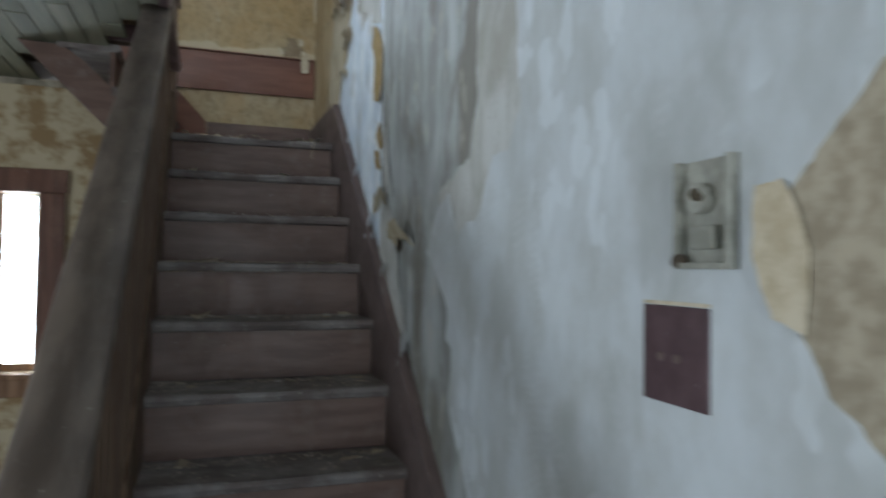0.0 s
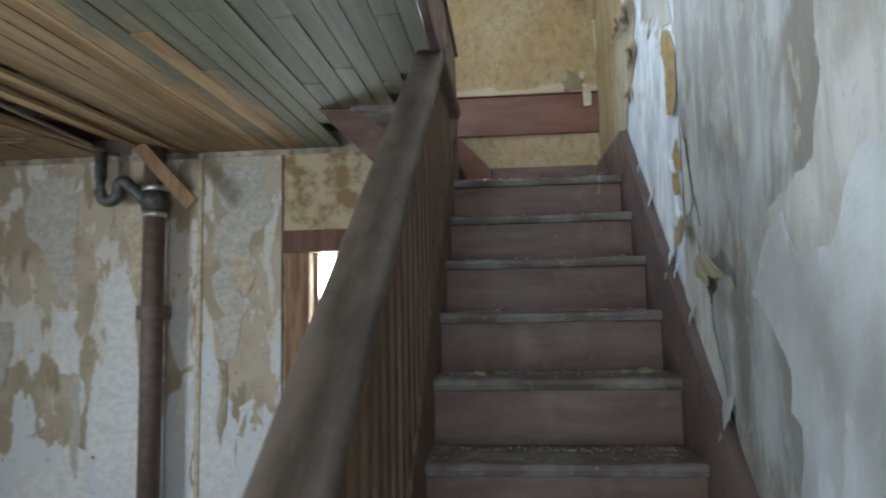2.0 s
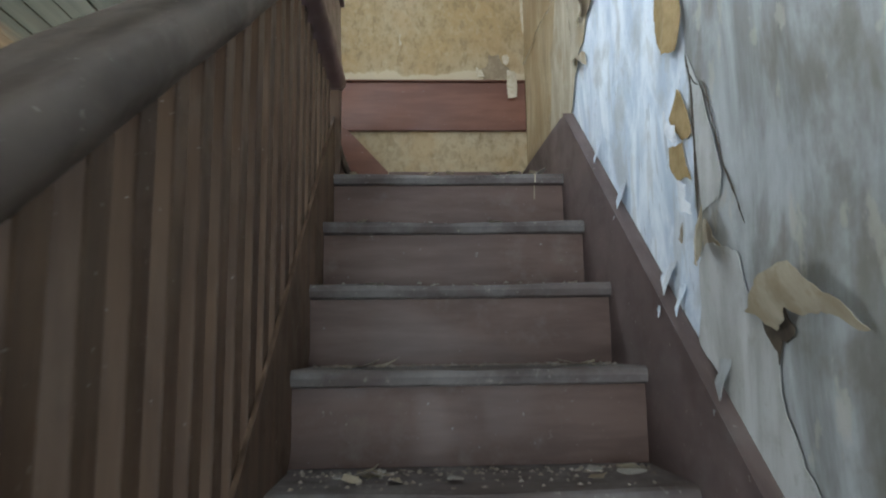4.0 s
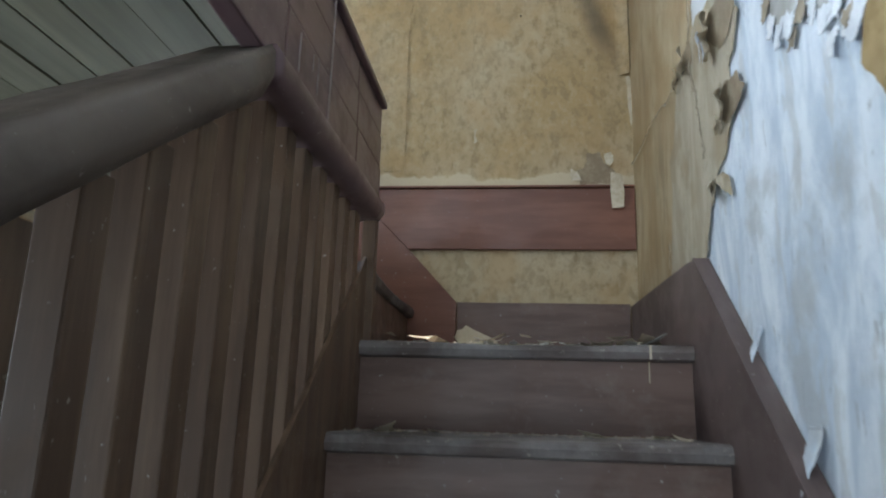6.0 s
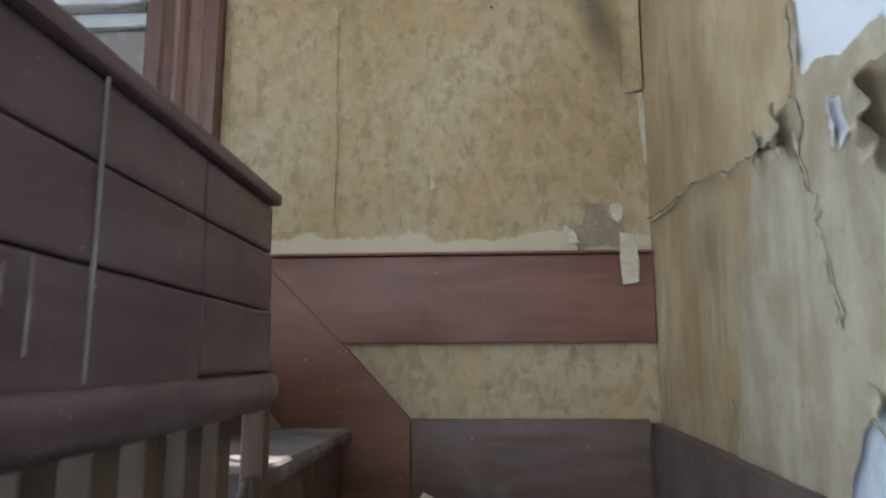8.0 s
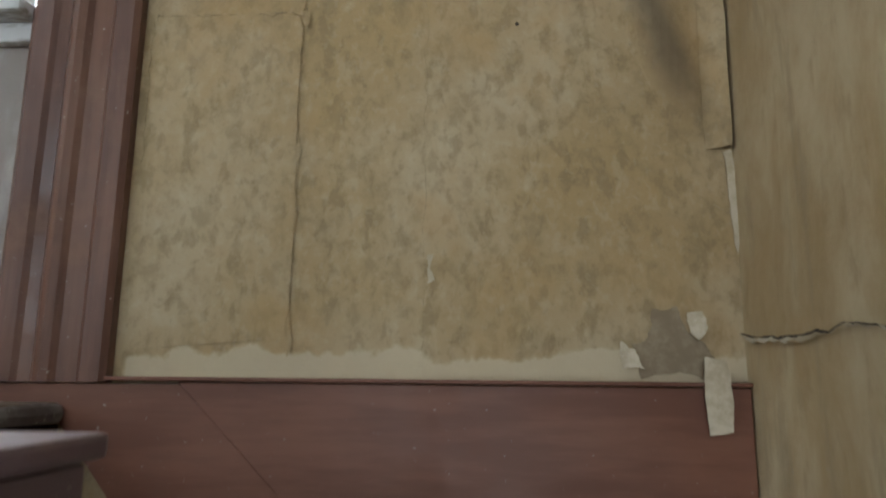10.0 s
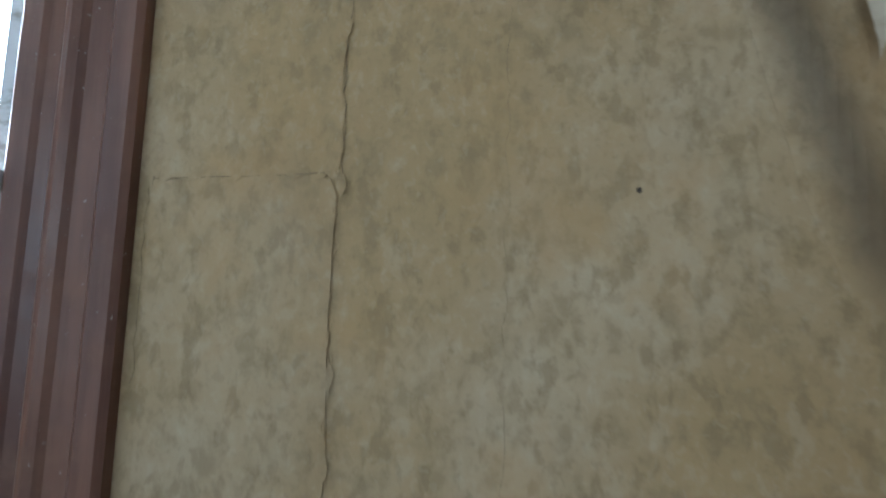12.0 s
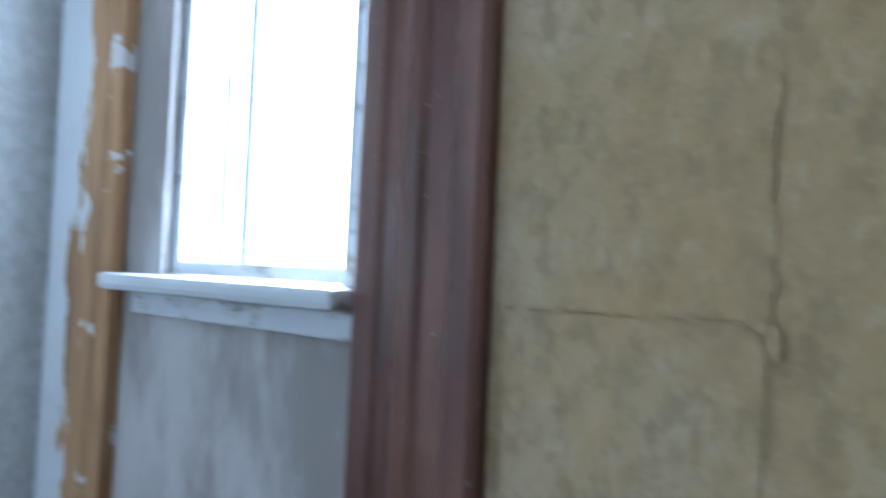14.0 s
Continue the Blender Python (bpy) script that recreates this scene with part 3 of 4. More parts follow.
part("outer_string", prism([(-2.40, 0.001), (-2.20, 0.001), (0.04, 1.85), (0.04, 2.155), (-2.40, 2.155 - 2.44 * 0.83)], "x", -W - 0.030, -W, 0.003), SLAT, stairs, "brown scuffed outer string")
part("apron_panel", prism([(-2.19, 0.002), (0.04, 0.002), (0.04, 1.845)], "x", -W - 0.026, -W - 0.012), SLAT, stairs, "boarding under the stairs")
part("end_post", boxed(-W - 0.012, -W + 0.022, 0.045, 0.075, 1.6, 2.366, 0.003), SLAT, stairs, "narrow post at the landing")
part("landing_skirting", boxed(-0.626, -0.031, BACK - 0.021, BACK - 0.002, 2.021, 2.242, 0.003), RISER, stairs, "mauve brown skirting board")

# three steps on from the landing, to the upper floor
for k in range(3):
    z, x = LAND + (k + 1) * 0.2, -0.80 - k * 0.23
    part("riser", boxed(x - 0.018, x, 0.078, BACK - 0.024, z - 0.2 + 0.001, z - 0.039), RISER, stairs)
    run = 0.265 if k < 2 else 0.10
    part("tread", nosing_tread(BACK - 0.024 - 0.078, 0, run, z, lambda u, v, w, x=x: (x + 0.024 - v, 0.078 + u, w), 30 + k), TREAD, stairs)
part("carriage", prism([(-0.79, 1.76), (-0.79, 1.98), (-1.16, 2.33), (-1.25, 2.395), (-1.43, 2.402), (-1.36, 2.33)], "y", 0.08, 0.12, 0.003), RISER, stairs, "red brown sloping carriage board")
part("turn_skirting", prism([(-0.629, 2.022), (-0.629, 2.242), (-0.806, 2.433), (-1.03, 2.655), (-1.45, 2.655), (-1.45, 2.62), (-1.26, 2.60), (-0.80, 2.022)],
     "y", BACK - 0.019, BACK - 0.002, 0.002), REDTRIM, stairs, "red brown mitred skirting rising with the steps")
structure("trim_band", prism([(-0.003, 2.433), (-0.809, 2.433), (-1.033, 2.659), (-0.003, 2.659)], "y", BACK - 0.023, BACK - 0.001, 0.003), REDTRIM, "red brown painted wooden band on the wall")
structure("trim_band_cap", boxed(-1.165, -0.004, BACK - 0.036, BACK - 0.001, 2.6605, 2.668, 0.003), REDTRIM, "thin red brown moulding on the band")

# ---- boarded edge of the upper floor ----
fascia = thing("well_fascia", (-0.79, -1.5, CEIL), "purple brown painted boards facing the edge of the upper floor", "boarding", kind="structure")
for k, (a, b) in enumerate(((2.365, 2.452), (2.455, 2.538), (2.541, 2.612))):
    for y0, y1 in ((-3.0, -1.752), (-1.75, -0.662), (-0.660, -0.20), (-0.198, 0.058)):
        part("board", boxed(-0.790, -0.757 - 0.002 * k, y0, y1, a - (0.03 if k == 0 and y1 < -0.5 else 0.012 if k == 0 and y1 < 0 else 0.0), b, 0.004), FASCIA, fascia)
part("nosing_board", boxed(-0.835, -0.748, -3.0, 0.062, 2.614, 2.632, 0.005), FASCIA, fascia)
for y, z0, z1, w in ((-0.425, 2.36, 2.612, 0.0032), (-0.53, 2.41, 2.44, 0.0018), (-0.60, 2.37, 2.44, 0.0028), (-0.66, 2.50, 2.60, 0.002), (-0.50, 2.38, 2.45, 0.002)):
    part("paint_drip", boxed(-0.7575, -0.7545, y - w / 2, y + w / 2, z0, z1, 0.0008), DRIP, fascia, "dried pale drip of paint")
part("end_board", boxed(-1.26, -0.792, 0.040, 0.062, 2.43, 2.612, 0.003), FASCIA, fascia)

# ---- balustrade ----
rails = thing("balustrade", (-0.81, -2.6, 0), "worn grey wooden handrail on brown square balusters", "balustrade")
RAIL_TOP, RAIL_SLOPE, JOINT = 2.350, 0.715, -0.720


def rail_profile(w, h):
    """A broad handrail's section: flat top with rounded shoulders."""
    return [(-w * 0.72, 0.0), (w * 0.72, 0.0), (w, h * 0.38), (w * 0.97, h * 0.86), (w * 0.84, h), (-w * 0.84, h), (-w * 0.97, h * 0.86), (-w, h * 0.38)]


def rail_run(p, q, w, h, seed, x=-0.788):
    rng = random.Random(seed)
    bm = bmesh.new()
    n = 24
    rows = []
    for i in range(n + 1):
        u = i / n
        y, z = p[0] + (q[0] - p[0]) * u, p[1] + (q[1] - p[1]) * u
        rows.append([bm.verts.new((x + a + rng.uniform(-0.0012, 0.0012), y, z - h + b + rng.uniform(-0.0012, 0.0012))) for a, b in rail_profile(w, h)])
    for r, s in zip(rows, rows[1:]):
        for k in range(8):
            bm.faces.new((r[k], s[k], s[(k + 1) % 8], r[(k + 1) % 8]))
    bm.faces.new(rows[0])
    bm.faces.new(rows[-1][::-1])
    return bm


LOW = (-2.66, RAIL_TOP + (-2.66 - JOINT) * RAIL_SLOPE)
part("handrail", rail_run(LOW, (JOINT, RAIL_TOP), 0.051, 0.078, 1, -0.797), RAIL, rails, "grey worn sloping handrail", True)
part("level_handrail", rail_run((JOINT + 0.002, 2.352), (0.055, 2.364), 0.042, 0.050, 2, -0.784), FASCIA, rails, "level handrail under the floor edge", True)
part("newel_post", boxed(-0.832, -0.745, -2.72, -2.632, 0.001, LOW[1] + 0.03, 0.008), RAIL, rails, "square grey newel post")
bal = None
y = -2.58
while y < 0.03:
    top = RAIL_TOP - 0.080 + (y - JOINT) * RAIL_SLOPE if y < JOINT else 2.300
    foot = max(0.01, 2.157 + (y - 0.04) * 0.83)
    part("baluster", boxed(-0.828, -0.785, y, y + 0.046, foot, top + 0.01, 0.003), SLAT, rails)
    y += 0.097

# ---- windows ----
low_win = thing("window_1", (-1.585, BACK, 0.81), "narrow lower window with brown wooden frame", "window", kind="structure")
for n, b in (("frame_side", (-1.84, -1.692, 0.81, 1.785)), ("frame_side", (-1.478, -1.35, 0.81, 1.785)), ("frame_head", (-1.85, -1.34, 1.786, 1.915)), ("frame_apron", (-1.84, -1.35, 0.68, 0.775))):
    part(n, boxed(b[0], b[1], BACK - 0.026, BACK - 0.001, b[2], b[3], 0.004), BARE if b[0] == -1.84 else CASING, low_win)
part("window_sill", boxed(-1.86, -1.33, BACK - 0.06, BACK - 0.001, 0.777, 0.808, 0.006), BARE, low_win)
for a, b in ((-1.690, -1.665), (-1.505, -1.480)):
    part("sash_stile", boxed(a, b, BACK + 0.06, BACK + 0.095, 0.812, 1.783), BARE, low_win)
part("sash_rail", boxed(-1.664, -1.506, BACK + 0.06, BACK + 0.095, 0.812, 0.85), BARE, low_win)
pane = part("pane", boxed(-1.663, -1.507, BACK + 0.076, BACK + 0.080, 0.851, 1.782), GLASS, low_win)
pane.visible_shadow = False

up_win = thing("window_2", (-1.69, BACK, 3.41), "bright upper window with cracked white painted sill", "window", kind="structure")
part("window_sill", boxed(-2.07, -1.386, BACK - 0.075, BACK - 0.001, 3.375, 3.408, 0.012), WHITE, up_win, "chipped white window sill")
part("apron", boxed(-2.015, -1.386, BACK - 0.028, BACK - 0.001, 3.330, 3.373, 0.005), WHITE, up_win)
bm = bmesh.new()
for a, b, c, d in ((-1.958, -1.930, 3.412, 4.498), (-1.462, -1.432, 3.412, 4.498), (-1.929, -1.463, 3.412, 3.436), (-1.929, -1.463, 4.46, 4.498)):
    box(bm, a, b, BACK + 0.02, BACK + 0.055, c, d, 0.003)
sash = part("sash", bm, WHITE, up_win, "flaking white sash")
part("muntin", boxed(-1.744, -1.720, BACK + 0.025, BACK + 0.05, 3.437, 4.459, 0.003), WHITE, sash)
for a, b in ((-1.928, -1.745), (-1.719, -1.464)):
    pane = part("pane", boxed(a, b, BACK + 0.036, BACK + 0.040, 3.437, 4.459), GLASS, sash)
    pane.visible_shadow = False
part("reveal_board", boxed(-1.429, -1.386, BACK - 0.012, BACK - 0.001, 3.41, 4.5), WHITE, up_win, "white painted edge")

# moulded upright casing between stair well and window
prof = [(-1.384, BACK - 0.001), (-1.384, BACK - 0.034), (-1.372, BACK - 0.044), (-1.336, BACK - 0.044), (-1.326, BACK - 0.036), (-1.306, BACK - 0.030),
        (-1.296, BACK - 0.040), (-1.282, BACK - 0.046), (-1.268, BACK - 0.040), (-1.258, BACK - 0.030), (-1.222, BACK - 0.026), (-1.212, BACK - 0.034),
        (-1.176, BACK - 0.034), (-1.166, BACK - 0.024), (-1.166, BACK - 0.001)]
structure("trim_casing", prism(prof, "z", 2.657, 4.8), CASING, "moulded red brown upright wooden casing")
left_board = [(-2.40, BACK - 0.001), (-2.40, BACK - 0.03), (-2.385, BACK - 0.036), (-2.12, BACK - 0.036), (-2.10, BACK - 0.03), (-2.10, BACK - 0.001)]
structure("trim_window_board", prism(left_board, "z", 2.63, 4.8), PEELED, "upright board with white paint peeling off brown wood")

# ---- pipes and bits in the lower room ----
PX, PY = -2.583, 0.72
soil = thing("soil_pipe", (PX, PY, 0), "brown cast iron soil pipe with silver clamps along the wall", "pipe")
part("pipe_body", tube([(PX, PY, 0.0), (PX, PY, 2.405)], 0.062, 24), IRON, soil, smooth=True)
for z in (1.41,):
    part("collar", tube([(PX, PY, z), (PX, PY, z + 0.008), (PX, PY, z + 0.07), (PX, PY, z + 0.078)], 0.086, 24), IRON, soil, smooth=True)
part("hub", tube([(PX, PY, 2.045), (PX, PY, 2.15)], 0.074, 24), LEAD, soil, "dark hub of the branch", smooth=True)
for z in (2.0, 2.155):
    part("clamp", tube([(PX, PY, z), (PX, PY, z + 0.03)], 0.072, 24), SILVER, soil, "shiny silver clamp", smooth=True)
trap_path = [(PX, PY, 2.05), (PX - 0.06, PY, 2.10), (PX - 0.13, PY, 2.17)]
for k in range(7):
    a = math.pi * k / 6
    trap_path.append((PX - 0.155 - 0.045 * (1 - math.cos(a)) * 0.8, PY, 2.185 + 0.035 * math.sin(a)))
for k in range(1, 8):
    a = math.pi * k / 7
    trap_path.append((PX - 0.227 - 0.055 * (1 - math.cos(a)), PY, 2.165 - 0.06 * math.sin(a)))
trap_path += [(PX - 0.337, PY, 2.25), (PX - 0.337, PY, 2.41)]
part("trap", tube(trap_path, 0.036, 16), LEAD, soil, "dark lead trap bend", smooth=True)

zinc = thing("zinc_pipe", (-3.95, 0.70, 0), "grey galvanised pipe standing from floor to ceiling", "pipe")
part("pipe_body", tube([(-3.95, 0.70, 0.0), (-3.95, 0.70, 2.40)], 0.075, 24), ZINC, zinc, smooth=True)
for z in (0.75, 1.05):
    part("joint", tube([(-3.95, 0.70, z), (-3.95, 0.70, z + 0.02)], 0.079, 24), ZINC, zinc, smooth=True)

bm = bmesh.new()
box(bm, -0.24, 0.24, -0.012, 0.012, -0.04, 0.04, 0.004, Matrix.Translation((-2.46, 0.60, 2.225)) @ Matrix.Rotation(radians(47), 4, "Y"))
tagged(link("loose_plank", bm, BARE), "short brown plank hanging askew from the ceiling", "plank")
for i, (x, y) in enumerate(((-2.72, -0.72), (-2.98, -0.66), (-3.25, -0.50), (-3.50, -0.25), (-3.66, 0.05), (-3.80, 0.32), (-3.10, -0.2))):
    a, b = Vector((-2.86 - 0.03 * i, 0.52 - 0.03 * i, CEIL - 0.012)), Vector((x, y, CEIL - 0.045 - 0.008 * (i % 3)))
    bm = bmesh.new()
    box(bm, -0.015, 0.015, -0.006, 0.006, -(b - a).length / 2, (b - a).length / 2, 0.002, Matrix.Translation((a + b) / 2) @ (b - a).to_track_quat("Z", "Y").to_matrix().to_4x4())
    tagged(link("loose_lath", bm, BARE if i % 2 else FLOORWOOD), "thin bare wooden lath sprung loose under the ceiling", "lath", "sprung laths")
structure("trim_seam", boxed(-1.866, -1.856, BACK - 0.006, BACK - 0.001, 0.0, 2.40), DARKWOOD, "dark seam between wall panels")
structure("trim_seam", boxed(-2.38, -2.352, BACK - 0.012, BACK - 0.001, 0.0, 2.40, 0.003), PALEPAPER, "thin pale batten on the wall")
structure("baseboard", boxed(LEFT, -0.82, BACK - 0.02, BACK - 0.001, 0.0, 0.16, 0.004), STRING, "brown painted baseboard")

# ---- switch remains on the stair wall ----
plate = thing("blank_plate", (-0.003, -2.645, 1.216), "dark maroon metal cover plate on the wall", "cover plate")
part("cover", boxed(-0.008, -0.001, -2.715, -2.578, 1.217, 1.350, 0.002), PLATE, plate)
part("edge_strip", boxed(-0.007, -0.001, -2.715, -2.578, 1.351, 1.356), PALEPAPER, plate)
for y in (-2.62, -2.655):
    part("screw", tube([(-0.0125, y, 1.28), (-0.0075, y, 1.28)], 0.006, 12), STRING, plate)
switch = thing("switch_box", (-0.003, -2.71, 1.40), "old opened light switch box with bare fittings", "switch")
part("back_plate", boxed(-0.005, -0.001, -2.765, -2.66, 1.40, 1.54, 0.001), BOXMETAL, switch)
for a, b, c, d in ((-2.765, -2.757, 1.40, 1.54), (-2.668, -2.66, 1.415, 1.54), (-2.756, -2.662, 1.40, 1.408)):
    part("rim", boxed(-0.020, -0.0055, a, b, c, d, 0.001), BOXMETAL, switch)
part("rocker", boxed(-0.018, -0.0055, -2.735, -2.69, 1.425, 1.455, 0.003), BOXMETAL, switch)
part("socket_ring", tube([(-0.022, -2.705, 1.49), (-0.0055, -2.705, 1.49)], 0.020, 16), BOXMETAL, switch)
part("contact", tube([(-0.025, -2.715, 1.495), (-0.0225, -2.712, 1.492)], 0.010, 10), CRACK, switch)
part("wire_stub", tube([(-0.020, -2.672, 1.41), (-0.006, -2.660, 1.41)], 0.010, 10), CRACK, switch)

# ---- torn paper on the walls ----
def paper(name, outline, seed, place, material, label, lift=lambda u, v: 0.0, rough=0.16, thick=0.0012, cell=0.02):
    ob = link(name, sheet(outline, rough, seed, place, lift, thick, 3, cell), material)
    return tagged(ob, label, "paper")


# tan backing bared in the stair wall
paper("bared_backing", [(-0.80, 2.345), (-0.885, 2.305), (-0.937, 2.24), (-0.950, 2.16), (-0.953, 2.064), (-0.932, 2.014), (-0.862, 2.037), (-0.825, 2.077), (-0.807, 2.137), (-0.812, 2.209), (-0.765, 2.275)], 3, on_right, TANPAPER, "long tan strip of bared paper backing on the wall", lambda u, v: 0.004 + 0.012 * max(0, (2.12 - v) / 0.12) + 0.006 * math.exp(-((u + 0.88) / 0.02) ** 2), 0.09)
paper("bared_backing", [(-0.900, 1.948), (-0.955, 1.842), (-0.910, 1.840), (-0.852, 1.905)], 4, on_right, TANPAPER, "tan patch of bared paper backing", lambda u, v: 0.003, 0.1)
paper("bared_backing", [(-0.842, 1.847), (-0.912, 1.838), (-0.940, 1.756), (-0.878, 1.770), (-0.838, 1.811)], 5, on_right, TANPAPER, "tan patch of bared paper backing", lambda u, v: 0.003, 0.1)
for i, pts in enumerate((((-0.850, 1.915), (-0.895, 1.842), (-0.935, 1.832), (-0.905, 1.858), (-0.868, 1.915)),
                         ((-0.90, 1.765), (-0.935, 1.75), (-0.945, 1.69), (-0.92, 1.70)))):
    paper("paper_curl", pts, 40 + i, on_right, CHALK, "white torn lip of plaster skim", lambda u, v: 0.006 + 0.012 * abs(math.sin(u * 60)), 0.2, cell=0.01)
# the curled flap with its hollow, whose shade is a flat brown patch
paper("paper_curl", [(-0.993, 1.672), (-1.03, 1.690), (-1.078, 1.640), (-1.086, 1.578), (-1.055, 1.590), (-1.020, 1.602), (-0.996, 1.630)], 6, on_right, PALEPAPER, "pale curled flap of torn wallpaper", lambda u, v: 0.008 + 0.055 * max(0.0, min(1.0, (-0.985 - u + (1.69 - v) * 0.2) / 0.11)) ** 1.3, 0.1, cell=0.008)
paper("paper_curl", [(-0.945, 1.668), (-0.985, 1.675), (-1.01, 1.640), (-1.075, 1.575), (-1.095, 1.545), (-1.03, 1.555), (-0.98, 1.605)], 7, on_right, BACKING, "flat brown patch painted as the shaded hollow under torn wallpaper", lambda u, v: 0.002)
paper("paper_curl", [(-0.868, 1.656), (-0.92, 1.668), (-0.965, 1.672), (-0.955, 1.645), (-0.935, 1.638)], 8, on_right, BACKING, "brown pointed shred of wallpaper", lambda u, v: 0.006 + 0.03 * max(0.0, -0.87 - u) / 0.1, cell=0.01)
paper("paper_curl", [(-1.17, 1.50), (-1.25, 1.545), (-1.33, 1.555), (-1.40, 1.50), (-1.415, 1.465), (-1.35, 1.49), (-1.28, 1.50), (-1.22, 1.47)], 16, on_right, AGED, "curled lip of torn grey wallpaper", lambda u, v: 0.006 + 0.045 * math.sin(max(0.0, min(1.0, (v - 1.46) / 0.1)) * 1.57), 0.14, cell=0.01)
# near-black patch lying on the wall, paints the shade of a hollow
paper("paper_curl", [(-1.16, 1.50), (-1.22, 1.51), (-1.25, 1.47), (-1.20, 1.42)], 19, on_right, CRACK, "flat dark patch painted as a shaded hollow in torn wallpaper", lambda u, v: 0.003, 0.2, cell=0.01)
# long splits where the paper stands off, their shade painted as flat dark strips
for i, pts in enumerate((((-0.948, 1.996), (-0.955, 1.972), (-0.963, 1.945), (-0.966, 1.90), (-0.962, 1.85), (-0.961, 1.78), (-0.960, 1.718), (-0.958, 1.66)), ((-1.005, 1.918), (-1.016, 1.90), (-1.022, 1.878), (-1.035, 1.84), (-1.047, 1.796), (-1.063, 1.747), (-1.090, 1.700), (-1.12, 1.64)),
                         ((-0.955, 1.960), (-0.975, 1.935), (-0.995, 1.92), (-1.010, 1.913)), ((-1.305, 1.20), (-1.33, 1.15), (-1.36, 1.10), (-1.385, 1.03)))):
    w = (0.0035, 0.0030, 0.0018, 0.010)[i]
    n = len(pts)
    pts = [(u - (0.010 if i == 1 else 0.0), v) for u, v in pts]
    wide = [w * (0.35 + 0.65 * abs(math.sin(k * 1.7 + i))) * (1.0 if 0 < k < n - 1 else 0.3) for k in range(n)]
    paper("loose_paper_edge", [(u + e, v) for (u, v), e in zip(pts, wide)] + [(u - e, v) for (u, v), e in list(zip(pts, wide))[::-1]], 20 + i, on_right, CRACK, "dark strip painted as the shaded gap at a loosened wallpaper edge", lambda u, v: 0.0022, 0.06)
paper("loose_wallpaper", [(-0.951, 2.00), (-0.985, 1.94), (-1.008, 1.905), (-1.03, 1.84), (-1.07, 1.74), (-1.05, 1.70), (-0.975, 1.69), (-0.967, 1.80), (-0.969, 1.90)], 33, on_right, DULL, "loosened grey wallpaper standing off the wall", lambda u, v: 0.001 + 0.004 * max(0.0, min(1.0, (-0.97 - u - (2.0 - v) * 0.2) / 0.05)), 0.015, 0.0012, 0.02)
# large torn layers: grey paper, then the dabbed skim over it
paper("torn_layer", [(-1.93, 2.35), (-1.90, 1.95), (-1.908, 1.812), (-1.875, 1.743), (-1.852, 1.669), (-1.779, 1.659), (-1.721, 1.632), (-1.60, 1.60), (-1.66, 1.50), (-1.90, 1.42), (-2.30, 1.42), (-2.35, 2.35)], 34, on_right, DULL, "ragged layer of dull grey wallpaper on the stair wall", lambda u, v: 0.0005, 0.10, 0.0015, 0.05)
paper("torn_layer", [(-2.10, 2.60), (-2.132, 1.886), (-2.149, 1.729), (-2.09, 1.650), (-2.008, 1.652), (-1.933, 1.540), (-1.900, 1.512), (-1.848, 1.513), (-1.776, 1.487), (-1.712, 1.597), (-1.622, 1.567), (-1.517, 1.445), (-1.646, 1.348), (-1.705, 1.290),
      (-1.694, 1.211), (-1.741, 1.187), (-1.715, 1.055), (-1.869, 0.852), (-1.95, 0.45), (-2.96, 0.45), (-2.955, 1.22), (-2.89, 1.27), (-2.85, 1.335), (-2.815, 1.468), (-2.87, 1.515), (-2.95, 1.60), (-3.15, 1.70), (-3.2, 2.60)], 35, on_right, SKIM,
      "ragged sheet of pale grey blue skim with brushed leaf dabs", lambda u, v: 0.002, 0.07, 0.0018, 0.06)
paper("torn_layer", [(-1.10, 1.60), (-1.16, 1.50), (-1.20, 1.44), (-1.28, 1.25), (-1.30, 1.18), (-1.40, 1.02), (-1.30, 1.02), (-1.06, 1.30), (-0.93, 1.46), (-0.955, 1.60), (-0.99, 1.63)], 36, on_right, DULL, "torn strip of whitish skim above the skirting", lambda u, v: 0.003, 0.12, 0.0015, 0.03)
# grey layer with a chewed white edge over the blue distemper
paper("torn_layer", [(-0.43, 2.95), (-0.455, 2.70), (-0.478, 2.56), (-0.487, 2.494), (-0.559, 2.445), (-0.64, 2.43), (-0.707, 2.383), (-0.77, 2.36), (-0.83, 2.345), (-0.90, 2.33), (-0.945, 2.26), (-0.96, 2.95)], 37, on_right, DULL, "grey layer of wallpaper with a chewed edge", lambda u, v: 0.001, 0.16, 0.0018, 0.04)
r = random.Random(61)
for i, (y, z) in enumerate(((-0.487, 2.52), (-0.50, 2.475), (-0.535, 2.45), (-0.575, 2.44), (-0.615, 2.435), (-0.655, 2.42), (-0.69, 2.385), (-0.72, 2.375), (-0.745, 2.35), (-0.765, 2.33), (-0.47, 2.58), (-0.70, 2.34), (-0.58, 2.41))):
    k = r.uniform(0.016, 0.034)
    paper("paper_curl", [(y + k * r.uniform(0.5, 1), z + k), (y - k, z + k * 0.8), (y - k * r.uniform(0.4, 1), z), (y - k * 0.3, z - k * r.uniform(0.5, 1.5)), (y + k * 0.7, z - k * 0.3)], 140 + i, on_right, CHALK if i % 4 else BACKING,
          "chewed white shred along a torn edge", lambda u, v, y=y, z=z, k=k: 0.003 + 0.25 * k * max(0.0, (z + k - v) / (2 * k)) ** 1.5, 0.32, cell=0.009)
